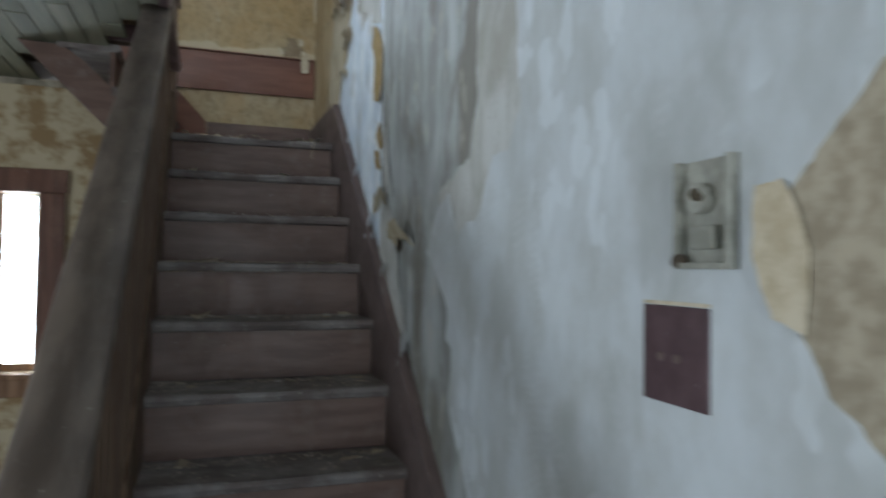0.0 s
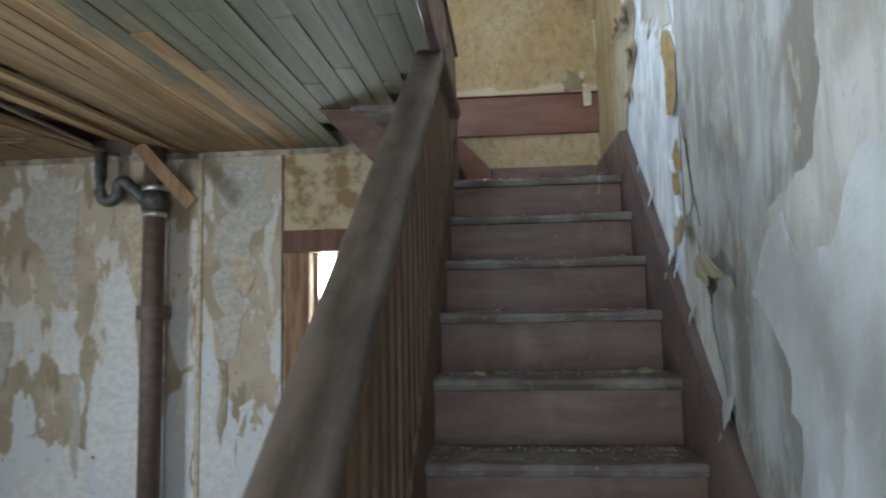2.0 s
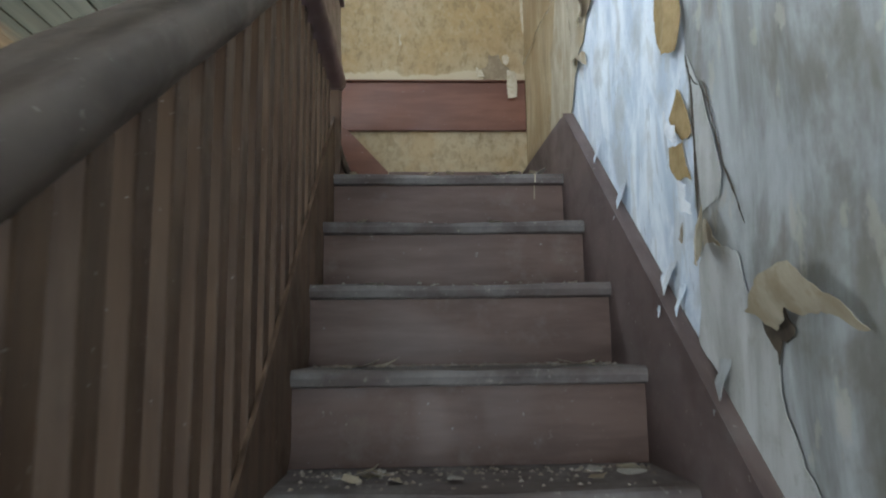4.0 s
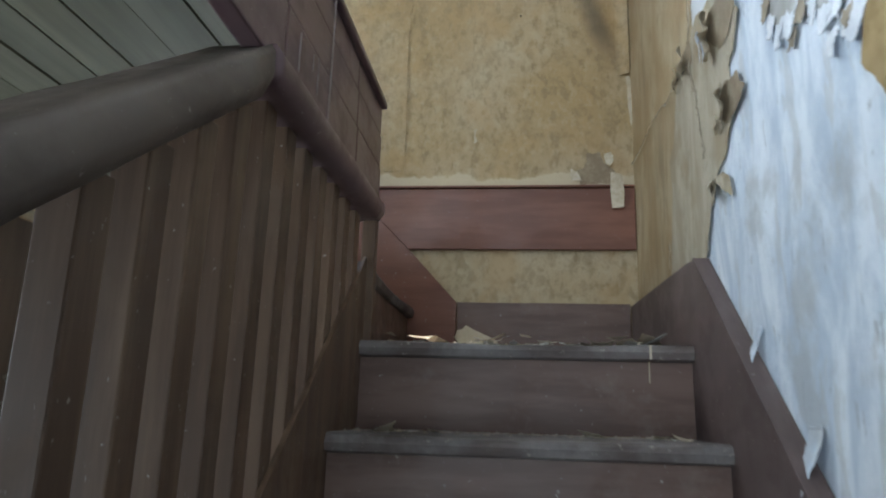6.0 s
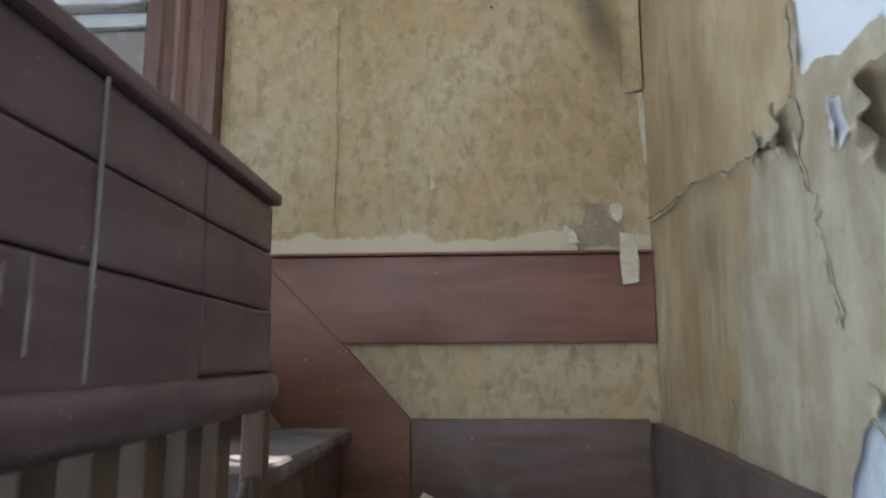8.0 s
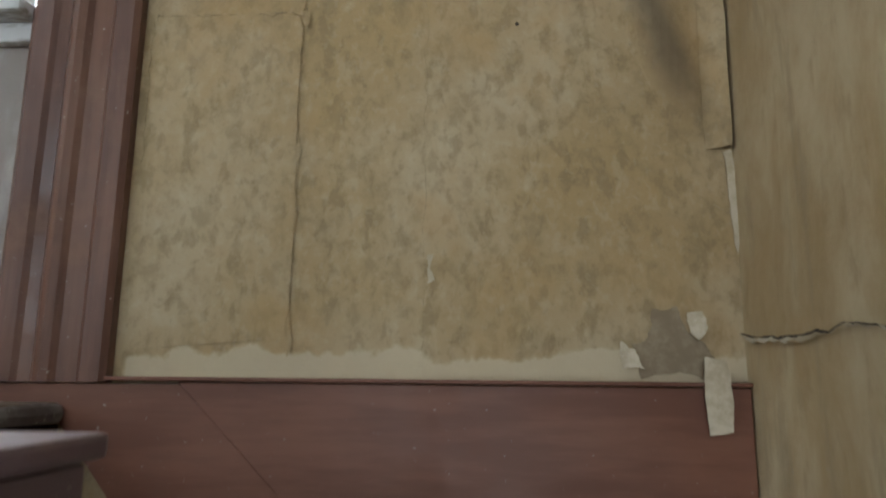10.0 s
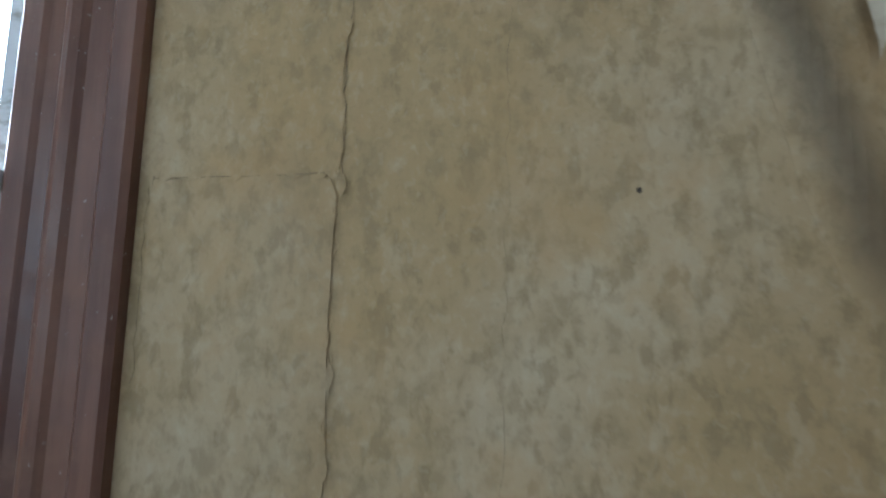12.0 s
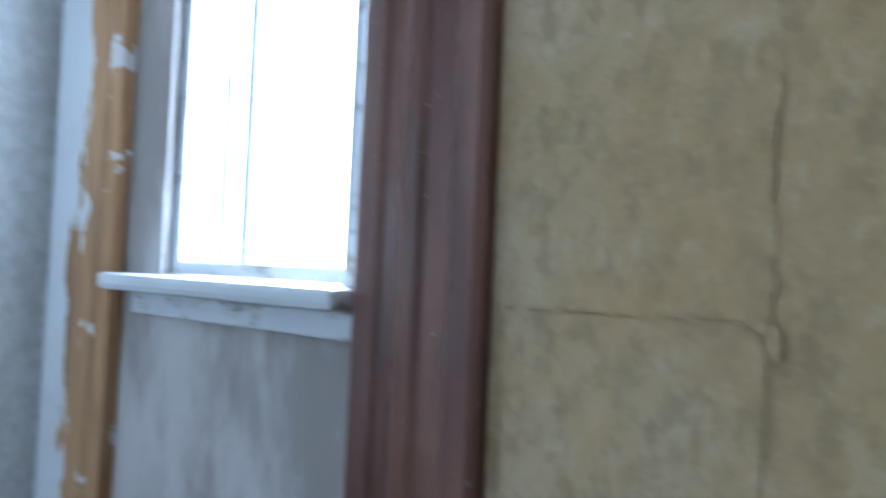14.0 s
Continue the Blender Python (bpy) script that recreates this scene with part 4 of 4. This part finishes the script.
# loose tan paper between yellow paper and blue distemper
paper("torn_layer", [(0.34, 1.99), (-0.01, 2.06), (-0.062, 2.216), (-0.126, 2.311), (-0.236, 2.382), (-0.278, 2.424), (-0.276, 2.535), (-0.34, 2.58), (-0.361, 2.608), (-0.30, 2.69), (-0.226, 2.752), (-0.106, 2.760), (-0.025, 2.765), (0.010, 2.725),
      (0.12, 2.715), (0.165, 2.66), (0.26, 2.54), (0.28, 2.34)], 38, on_right, AGED, "loose tan layer of wallpaper, cracked and discoloured", lambda u, v: 0.001 + 0.004 * abs(math.sin(u * 19 + v * 7)), 0.15, 0.0018, 0.03)
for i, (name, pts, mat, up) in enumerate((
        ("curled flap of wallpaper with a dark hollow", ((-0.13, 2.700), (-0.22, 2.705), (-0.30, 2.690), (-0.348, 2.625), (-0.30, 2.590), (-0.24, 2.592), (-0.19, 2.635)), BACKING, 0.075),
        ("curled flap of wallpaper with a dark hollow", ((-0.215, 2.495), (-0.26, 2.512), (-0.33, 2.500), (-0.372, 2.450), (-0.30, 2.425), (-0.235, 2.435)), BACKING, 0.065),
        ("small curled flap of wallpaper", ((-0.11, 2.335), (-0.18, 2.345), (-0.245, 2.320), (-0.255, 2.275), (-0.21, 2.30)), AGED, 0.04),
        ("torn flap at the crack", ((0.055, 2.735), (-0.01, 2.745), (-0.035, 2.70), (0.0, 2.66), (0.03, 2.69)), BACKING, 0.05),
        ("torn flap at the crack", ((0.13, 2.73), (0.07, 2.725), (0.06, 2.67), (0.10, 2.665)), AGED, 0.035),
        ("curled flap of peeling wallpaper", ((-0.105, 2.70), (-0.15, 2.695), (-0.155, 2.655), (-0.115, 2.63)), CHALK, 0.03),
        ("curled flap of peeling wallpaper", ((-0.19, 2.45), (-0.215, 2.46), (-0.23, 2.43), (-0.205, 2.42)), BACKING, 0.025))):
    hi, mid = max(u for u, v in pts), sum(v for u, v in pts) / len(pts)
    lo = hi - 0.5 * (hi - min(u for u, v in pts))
    # flat patch; behind the larger flaps its brown paints the shade of the hollow
    paper("paper_hollow", pts, 70 + i, on_right, TAUPE if up > 0.045 else mat, "flat patch behind a curled flap, brown where its shade is painted in", lambda u, v: 0.0065, 0.14, 0.0006, 0.03)
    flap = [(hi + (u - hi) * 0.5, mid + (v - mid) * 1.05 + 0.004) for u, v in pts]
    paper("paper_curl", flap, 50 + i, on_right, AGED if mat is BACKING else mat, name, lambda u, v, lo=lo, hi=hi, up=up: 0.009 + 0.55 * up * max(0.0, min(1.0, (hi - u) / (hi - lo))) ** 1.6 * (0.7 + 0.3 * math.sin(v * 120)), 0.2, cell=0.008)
# lifted strips along the skirting
for i, y in enumerate((-0.33, -0.52, -0.80, -0.86, -1.02, -1.30)):
    z = KNEE[1] + 0.015 + (y - KNEE[0]) * slope
    r = 0.022 + 0.012 * ((i * 7) % 3)
    paper("paper_curl", [(y - r, z + 0.05), (y + r * 0.4, z + 0.05), (y + r * 0.3, z - 0.01), (y - r * 0.4, z - r * 1.3)], 80 + i, on_right, RIGHTWALL,
          "small flap of wallpaper lifting above the skirting", lambda u, v, z=z: 0.003 + 0.025 * max(0.0, (z + 0.045 - v) / 0.08), cell=0.008)

# brown paper left where the skim has fallen by the old switch
paper("bared_backing", [(-2.795, 1.47), (-2.82, 1.52), (-2.90, 1.60), (-3.02, 1.66), (-3.06, 1.40), (-3.05, 1.10), (-2.90, 1.05), (-2.86, 1.20), (-2.865, 1.30)], 17, on_right, BACKING, "tan sheet of bared wallpaper beside the old switch", lambda u, v: 0.002, 0.08)
paper("paper_curl", [(-2.805, 1.495), (-2.835, 1.50), (-2.87, 1.42), (-2.865, 1.33), (-2.825, 1.345), (-2.80, 1.42)], 18, on_right, PALEPAPER, "pale lifted flap of wallpaper beside the old switch", lambda u, v: 0.006 + 0.2 * max(0.0, u + 2.86), 0.07)

# sheets, cracks and bulges on the back wall
paper("loose_wallpaper", [(-1.135, 2.72), (-1.138, 3.05), (-1.140, 3.393), (-1.0, 3.394), (-0.875, 3.398), (-0.848, 3.39), (-0.838, 3.36), (-0.841, 3.10), (-0.838, 2.74)], 101, on_back, YELLOW,
      "loosened yellowed wallpaper panel with lifted edges", lambda u, v: 0.0004 + 0.0006 * max(0.0, (u + 0.875) / 0.035) + 0.0012 * max(0.0, (v - 3.365) / 0.03), 0.012, 0.0012, 0.03)
rng = random.Random(9)


def crack_line(points, w, seed):
    r = random.Random(seed)
    left, right = [], []
    for u, v in points:
        ww = w * r.uniform(0.3, 1.0)
        du = r.uniform(-0.0035, 0.0035)
        left.append((u + du - ww, v))
        right.append((u + du + ww, v))
    return left + right[::-1]


for i, pts in enumerate([[(-0.834 + 0.003 * math.sin(k * 0.5), 3.40 + 0.018 * k) for k in range(46)]]):
    paper("wallpaper_crack", crack_line(pts, 0.0007, i), 110 + i, on_back, SEAM, "thin dark crack along a wallpaper seam", lambda u, v: 0.0005, 0.02, 0.0006, 0.1)
paper("wallpaper_crack", [(-1.14, 3.3965), (-1.0, 3.3978), (-0.85, 3.402), (-0.85, 3.4008), (-1.0, 3.3966), (-1.14, 3.3955)], 113, on_back, SEAM, "thin dark crack across the wallpaper", lambda u, v: 0.0005, 0.006, 0.0006, 0.1)
paper("wallpaper_crack", [(-1.142, 3.40), (-1.138, 3.40), (-1.139, 3.37), (-1.141, 3.37)], 114, on_back, SEAM, "short dark crack in the wallpaper", lambda u, v: 0.0008, 0.05, 0.0006, 0.1)
r = random.Random(23)
for i in range(16):
    z = 2.72 + i * 0.062 + r.uniform(-0.02, 0.02)
    k, h = r.uniform(0.003, 0.009), r.uniform(0.012, 0.034)
    u0 = -0.838 if z > 3.42 else -0.8395
    paper("seam_lip", [(u0, z + h), (u0 - k * r.uniform(0.2, 1.2), z + h * 0.4), (u0 - k, z - h * 0.3), (u0, z - h)] if i % 3 else [(u0 + 0.002, z + h), (u0 + k * 1.4, z), (u0 + 0.002, z - h)], 160 + i, on_back, YELLOW,
          "pale lifted lip along a wallpaper seam", lambda u, v: 0.0022, 0.2, 0.0012, 0.02)
for i in range(7):
    x = -1.125 + i * 0.042 + r.uniform(-0.01, 0.01)
    k, h = r.uniform(0.008, 0.022), r.uniform(0.002, 0.005)
    paper("seam_lip", [(x - k, 3.396), (x, 3.396 + h), (x + k, 3.397), (x, 3.394 - h)], 180 + i, on_back, YELLOW, "pale lifted lip along a wallpaper seam", lambda u, v: 0.0024, 0.2, 0.001, 0.02)
paper("seam_lip", [(-0.862, 3.402), (-0.845, 3.404), (-0.829, 3.398), (-0.824, 3.380), (-0.829, 3.366), (-0.836, 3.372), (-0.840, 3.388)], 190, on_back, YELLOW, "curled pale corner of a wallpaper panel", lambda u, v: 0.003 + 0.1 * max(0.0, u + 0.85), 0.12, cell=0.008)
paper("wallpaper_crack", crack_line([(-0.587 + 0.001 * math.sin(k), 2.72 + 0.02 * k) for k in range(48)], 0.0004, 77), 191, on_back, SEAM, "faint seam in the wallpaper", lambda u, v: 0.0003, 0.02, 0.0006, 0.1)
paper("wallpaper_crack", crack_line([(-1.147 + 0.002 * math.sin(k), 3.08 + 0.02 * k) for k in range(16)], 0.0005, 78), 192, on_back, SEAM, "faint seam in the wallpaper", lambda u, v: 0.0022, 0.02, 0.0006, 0.1)
paper("wallpaper_blister", [(-0.58, 2.90), (-0.568, 2.90), (-0.566, 2.85), (-0.58, 2.845)], 116, on_back, PALEPAPER, "small pale blister in the wallpaper", lambda u, v: 0.001)
tagged(link("nail_hole", tube([(-0.407, BACK - 0.0015, 3.37), (-0.407, BACK + 0.001, 3.37)], 0.004, 12), CRACK), "small dark nail hole in the wallpaper", "nail hole")
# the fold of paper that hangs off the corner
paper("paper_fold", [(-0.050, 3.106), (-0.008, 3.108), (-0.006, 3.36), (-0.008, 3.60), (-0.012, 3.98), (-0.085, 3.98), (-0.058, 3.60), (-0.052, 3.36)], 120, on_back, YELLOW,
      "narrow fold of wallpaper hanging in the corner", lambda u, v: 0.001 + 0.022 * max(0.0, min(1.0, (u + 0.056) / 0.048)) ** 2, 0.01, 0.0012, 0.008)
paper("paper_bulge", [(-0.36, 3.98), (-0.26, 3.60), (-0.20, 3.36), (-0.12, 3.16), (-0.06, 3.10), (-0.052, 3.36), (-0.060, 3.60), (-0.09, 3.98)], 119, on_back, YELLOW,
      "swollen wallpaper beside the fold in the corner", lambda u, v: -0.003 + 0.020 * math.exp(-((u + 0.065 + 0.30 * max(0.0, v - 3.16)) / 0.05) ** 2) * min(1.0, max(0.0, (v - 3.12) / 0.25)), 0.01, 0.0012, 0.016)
paper("paper_flap", [(-0.155, 3.70), (-0.08, 3.70), (-0.086, 3.61), (-0.118, 3.524), (-0.13, 3.61)], 121, on_back, PALEPAPER, "pale torn flap of wallpaper", lambda u, v: 0.045, 0.05)
paper("paper_flap", [(-0.088, 2.712), (-0.05, 2.705), (-0.045, 2.66), (-0.046, 2.584), (-0.086, 2.578), (-0.09, 2.66)], 122, on_back, PALEPAPER, "pale tag of torn wallpaper hanging over the band", lambda u, v: 0.040, 0.05, cell=0.015)
paper("paper_curl", [(-0.205, 2.735), (-0.178, 2.745), (-0.165, 2.80), (-0.12, 2.805), (-0.105, 2.76), (-0.075, 2.74), (-0.05, 2.70), (-0.08, 2.672), (-0.19, 2.672)], 123, on_back, TAUPE, "brown torn hollow in the wallpaper", lambda u, v: 0.002, 0.12)
paper("paper_curl", [(-0.105, 2.792), (-0.082, 2.795), (-0.074, 2.762), (-0.088, 2.742), (-0.102, 2.755)], 124, on_back, PALEPAPER, "pale curled scrap of wallpaper", lambda u, v: 0.010 + 0.4 * max(0.0, u + 0.11), 0.1, cell=0.008)
paper("paper_curl", [(-0.225, 2.74), (-0.20, 2.725), (-0.185, 2.69), (-0.225, 2.69)], 125, on_back, PALEPAPER, "pale curled scrap of wallpaper", lambda u, v: 0.006 + 0.3 * max(0.0, u + 0.215), 0.2, cell=0.008)
paper("paper_curl", [(-0.004, 3.105), (-0.020, 3.10), (-0.013, 2.98), (-0.004, 2.90)], 126, on_back, PALEPAPER, "pale torn edge in the corner", lambda u, v: 0.004, 0.06)
# cracks climbing from the corner across the stair wall, with lifted pale lips
for i, (pts, w) in enumerate(((((0.85, 2.752), (0.65, 2.738), (0.50, 2.742), (0.396, 2.737), (0.28, 2.715), (0.169, 2.708), (0.08, 2.70), (0.0, 2.688)), 0.0016),
                              (((0.0, 2.69), (-0.02, 2.63), (-0.045, 2.588), (-0.05, 2.55), (-0.062, 2.516), (-0.07, 2.47), (-0.085, 2.44), (-0.07, 2.41)), 0.0020),
                              (((0.30, 2.31), (0.305, 2.27), (0.312, 2.235)), 0.003),
                              (((-0.018, 2.90), (-0.020, 2.83), (-0.024, 2.785), (0.004, 2.73)), 0.003))):
    r = random.Random(i)
    fine = []
    for (u0, v0), (u1, v1) in zip(pts, pts[1:]):
        fine += [(u0 + (u1 - u0) * k / 4 + r.uniform(-0.004, 0.004), v0 + (v1 - v0) * k / 4 + r.uniform(-0.006, 0.006)) for k in range(4)]
    wide = [w * r.uniform(0.1, 1.6) for p in fine]
    across = (0, 1) if i == 0 else (1, 0)
    edge = [(u + e * across[0], v + e * across[1]) for (u, v), e in zip(fine, wide)], [(u - e * across[0], v - e * across[1]) for (u, v), e in zip(fine, wide)]
    paper("wallpaper_crack", edge[0] + edge[1][::-1], 130 + i, on_right, CRACK, "dark crack running through the wallpaper", lambda u, v: 0.0075, 0.05, 0.0006, 0.1)
    lip = [(u - across[0] * (e + r.choice((0.0005, 0.001, 0.003, 0.009))), v - across[1] * (e + r.choice((0.0005, 0.001, 0.003, 0.009)))) for (u, v), e in zip(fine, wide)]
    paper("crack_lip", edge[1] + lip[::-1], 135 + i, on_right, AGED, "pale lifted lip along a crack", lambda u, v: 0.0075, 0.1, 0.0015, 0.1)

# torn strips still hanging on the lower back wall
r = random.Random(41)
for i in range(8):
    x, z = r.uniform(-3.85, -1.93), r.uniform(0.35, 2.25)
    if abs(x + 2.583) < 0.14:
        continue
    w, h = r.uniform(0.025, 0.075), r.uniform(0.10, 0.34)
    h = min(h, 2.38 - z)
    paper("torn_strip", [(x - w, z + h), (x + w * r.uniform(0.3, 1.0), z + h * r.uniform(0.8, 1.0)), (x + w, z), (x + w * r.uniform(-0.2, 0.6), z - h), (x - w * r.uniform(0.4, 1.0), z - h * r.uniform(0.3, 0.8))], 300 + i, on_back,
          (GREYPAPER, PALEPAPER, BACKING, GREYPAPER)[i % 4], "torn strip of old wallpaper hanging on the wall", lambda u, v, x=x, z=z, w=w, h=h, i=i: 0.002 + 0.0015 * i * 0.4 + 0.015 * max(0.0, (z - h * 0.5 - v) / h), 0.11, cell=0.03)

# torn layers on the lower back wall
paper("torn_layer", [(-2.932, 1.696), (-2.832, 1.742), (-2.752, 1.525), (-2.742, 1.148), (-2.735, 0.392), (-2.808, 0.391), (-2.906, 0.390), (-2.933, 1.150)], 400, on_back, WHITEWASH, "bare whitish plaster where the wallpaper is gone", lambda u, v: 0.0012, 0.14, 0.0016, 0.04)
paper("torn_layer", [(-2.514, 1.556), (-2.442, 1.555), (-2.399, 1.637), (-2.381, 1.145), (-2.470, 1.099), (-2.496, 1.146)], 401, on_back, WHITEWASH, "bare whitish plaster where the wallpaper is gone", lambda u, v: 0.0012, 0.14, 0.0016, 0.04)
paper("torn_layer", [(-2.504, 0.961), (-2.458, 1.088), (-2.380, 1.110), (-2.368, 0.394), (-2.425, 0.641), (-2.508, 0.653)], 402, on_back, WHITEWASH, "bare whitish plaster where the wallpaper is gone", lambda u, v: 0.0012, 0.14, 0.0016, 0.04)
paper("torn_layer", [(-2.232, 2.328), (-1.972, 2.330), (-1.996, 2.174), (-1.910, 2.047), (-2.030, 1.912), (-2.114, 1.748), (-2.125, 1.607), (-2.099, 1.443), (-2.144, 1.188), (-2.228, 1.143), (-2.255, 1.329), (-2.208, 1.445), (-2.283, 1.587), (-2.291, 1.658), (-2.236, 1.704), (-2.276, 1.919), (-2.191, 2.036), (-2.267, 2.159)], 403, on_back, GREYPAPER, "torn pale layer of wallpaper", lambda u, v: 0.0012, 0.14, 0.0016, 0.04)
paper("torn_layer", [(-3.254, 1.463), (-3.128, 1.473), (-3.109, 1.294), (-3.072, 1.341), (-3.062, 1.011), (-3.115, 0.733), (-3.102, 1.082), (-3.228, 1.095), (-3.283, 1.201)], 404, on_back, WHITEWASH, "bare whitish plaster where the wallpaper is gone", lambda u, v: 0.0012, 0.14, 0.0016, 0.04)
paper("torn_layer", [(-3.506, 0.478), (-3.358, 0.536), (-3.219, 0.525), (-3.236, 0.640), (-3.163, 0.686), (-2.987, 0.618), (-2.972, 0.142), (-3.516, 0.135)], 405, on_back, WHITEWASH, "bare whitish plaster low on the wall", lambda u, v: 0.0012, 0.14, 0.0016, 0.04)
paper("torn_layer", [(-2.359, 0.960), (-2.251, 1.028), (-2.237, 0.868), (-2.246, 0.709), (-2.115, 0.732), (-2.088, 0.396), (-2.109, 0.153), (-2.345, 0.150)], 406, on_back, WHITEWASH, "bare whitish plaster low on the wall", lambda u, v: 0.0012, 0.14, 0.0016, 0.04)
paper("torn_layer", [(-2.128, 0.788), (-2.117, 0.890), (-2.034, 0.947), (-2.017, 0.924), (-2.088, 0.845), (-2.111, 0.743)], 407, on_back, WHITEWASH, "pale hooked shred of paper", lambda u, v: 0.0012, 0.14, 0.0016, 0.04)
paper("torn_layer", [(-3.455, 2.300), (-3.156, 2.289), (-3.136, 2.091), (-3.152, 1.798), (-3.117, 1.532), (-3.244, 1.535), (-3.318, 1.778), (-3.439, 1.904)], 408, on_back, GREYPAPER, "torn pale layer of wallpaper", lambda u, v: 0.0012, 0.14, 0.0016, 0.04)
structure("trim_ceiling_edge", boxed(LEFT + 0.002, -1.30, BACK - 0.010, BACK - 0.001, 2.372, 2.404, 0.003), MOULD, "mouldy pale strip along the top of the wall")

# ---- litter ----
def scrap_mesh(seed, material):
    r = random.Random(seed)
    n = r.randint(4, 6)
    pts = [(math.cos(2 * math.pi * k / n + r.uniform(-0.3, 0.3)) * r.uniform(0.6, 1.0), math.sin(2 * math.pi * k / n + r.uniform(-0.3, 0.3)) * r.uniform(0.35, 0.8)) for k in range(n)]
    curl, fold = r.uniform(0.1, 0.5), r.uniform(-0.4, 0.4)
    bm = sheet(pts, 0.14, seed, lambda u, v, h: (u, v, h), lambda u, v: curl * (u + fold) ** 2 * 0.6 + 0.12 * abs(v) * curl, 0.016, 2, 0.45)
    zmin = min(v.co.z for v in bm.verts)
    for v in bm.verts:
        v.co.z -= zmin
    me = bpy.data.meshes.new("paper_scrap")
    bmesh.ops.recalc_face_normals(bm, faces=bm.faces)
    bm.to_mesh(me)
    bm.free()
    me.materials.append(material)
    return me


SCRAPS = [scrap_mesh(200 + k, (PALEPAPER, BACKING, GREYPAPER, PALEPAPER, BACKING)[k % 5]) for k in range(15)]
rng = random.Random(77)


def drop_scrap(x, y, z, size, tilt=12, label="torn scrap of old wallpaper lying on the landing", group="paper scraps on the landing", mesh=None):
    ob = new("paper_scrap", mesh or rng.choice(SCRAPS))
    ob.matrix_world = pose(x, y, z, rng.uniform(-tilt, tilt), rng.uniform(-tilt, tilt), rng.uniform(0, 360)) @ Matrix.Diagonal((size, size, size, 1))
    low = min((ob.matrix_world @ v.co).z for v in ob.data.vertices)
    ob.location.z += z - low
    return tagged(ob, label, "paper scrap", group)


for k in range(250):
    x = rng.uniform(-0.72, -0.09)
    y = 0.06 + 0.72 * rng.random() ** 0.8
    drop_scrap(x, y, LAND + 0.0005 + 0.0035 * (k % 6), rng.uniform(0.012, 0.030) if k % 3 else rng.uniform(0.03, 0.055), 14)
big = drop_scrap(-0.545, 0.50, LAND + 0.01, 0.085, 5, "large pale sheet of torn wallpaper standing up among the litter", mesh=SCRAPS[0])
big.rotation_euler = Euler((radians(58), 0, radians(25)))
big.location.z = LAND + 0.05
drop_scrap(-0.10, 0.09, LAND + 0.004, 0.055, 20)
drop_scrap(-0.24, 0.30, LAND + 0.012, 0.07, 8)
for k in range(1, 10):
    for j in range(12 if k < 5 else 6):
        side = rng.random()
        x = -0.70 + 0.12 * rng.random() if side < 0.35 else -0.06 - 0.16 * rng.random() if side < 0.8 else rng.uniform(-0.7, -0.1)
        drop_scrap(x, -k * GO + rng.uniform(0.10, 0.2), LAND - k * RISE + 0.0005, rng.uniform(0.010, 0.040), 14, "scrap of fallen wallpaper lying on a stair tread", "paper scraps on the stairs")
for k in range(6):
    drop_scrap(-0.84 - 0.03 * k, rng.uniform(0.2, 0.8), LAND + 0.2005, rng.uniform(0.012, 0.03), 10, "scrap of fallen wallpaper lying on a stair tread", "paper scraps on the stairs")


def chips():
    """Fine crumbs of paint and plaster over landing and treads."""
    r = random.Random(4)
    verts, faces = [], []
    for k in range(10):
        for j in range(420 if k == 0 else 230):
            x = r.uniform(-0.76, -0.05)
            y = -k * GO + (r.uniform(0.04, 0.82) if k == 0 else r.uniform(0.03, 0.235))
            if k and r.random() < 0.6:
                y = -k * GO + r.uniform(0.17, 0.235)
            z, s = LAND - k * RISE + 0.0005, r.uniform(0.0015, 0.0075)
            a = r.uniform(0, 6.28)
            i = len(verts)
            for q in range(4):
                b = a + q * 1.57 + r.uniform(-0.4, 0.4)
                verts.append((x + s * math.cos(b), y + s * math.sin(b), z))
            verts.append((x, y, z + s * r.uniform(0.3, 0.9)))
            faces += [(i + q, i + (q + 1) % 4, i + 4) for q in range(4)]
    me = bpy.data.meshes.new("paint_chips")
    me.from_pydata(verts, [], faces)
    me.materials.append(CHIPS)
    return me


tagged(new("paint_chips", chips()), "crumbs of paint and plaster scattered over the treads", "debris", kind="stuff")

drip = bmesh.new()
box(drip, -0.127, -0.122, -0.0035, 0.0005, LAND - 0.035, LAND - 0.004, 0.001)
box(drip, -0.126, -0.123, 0.0205, 0.0235, LAND - 0.085, LAND - 0.034, 0.001)
tagged(link("paint_drip", drip, PALEPAPER), "pale dried drip running down the landing edge", "paint drip")
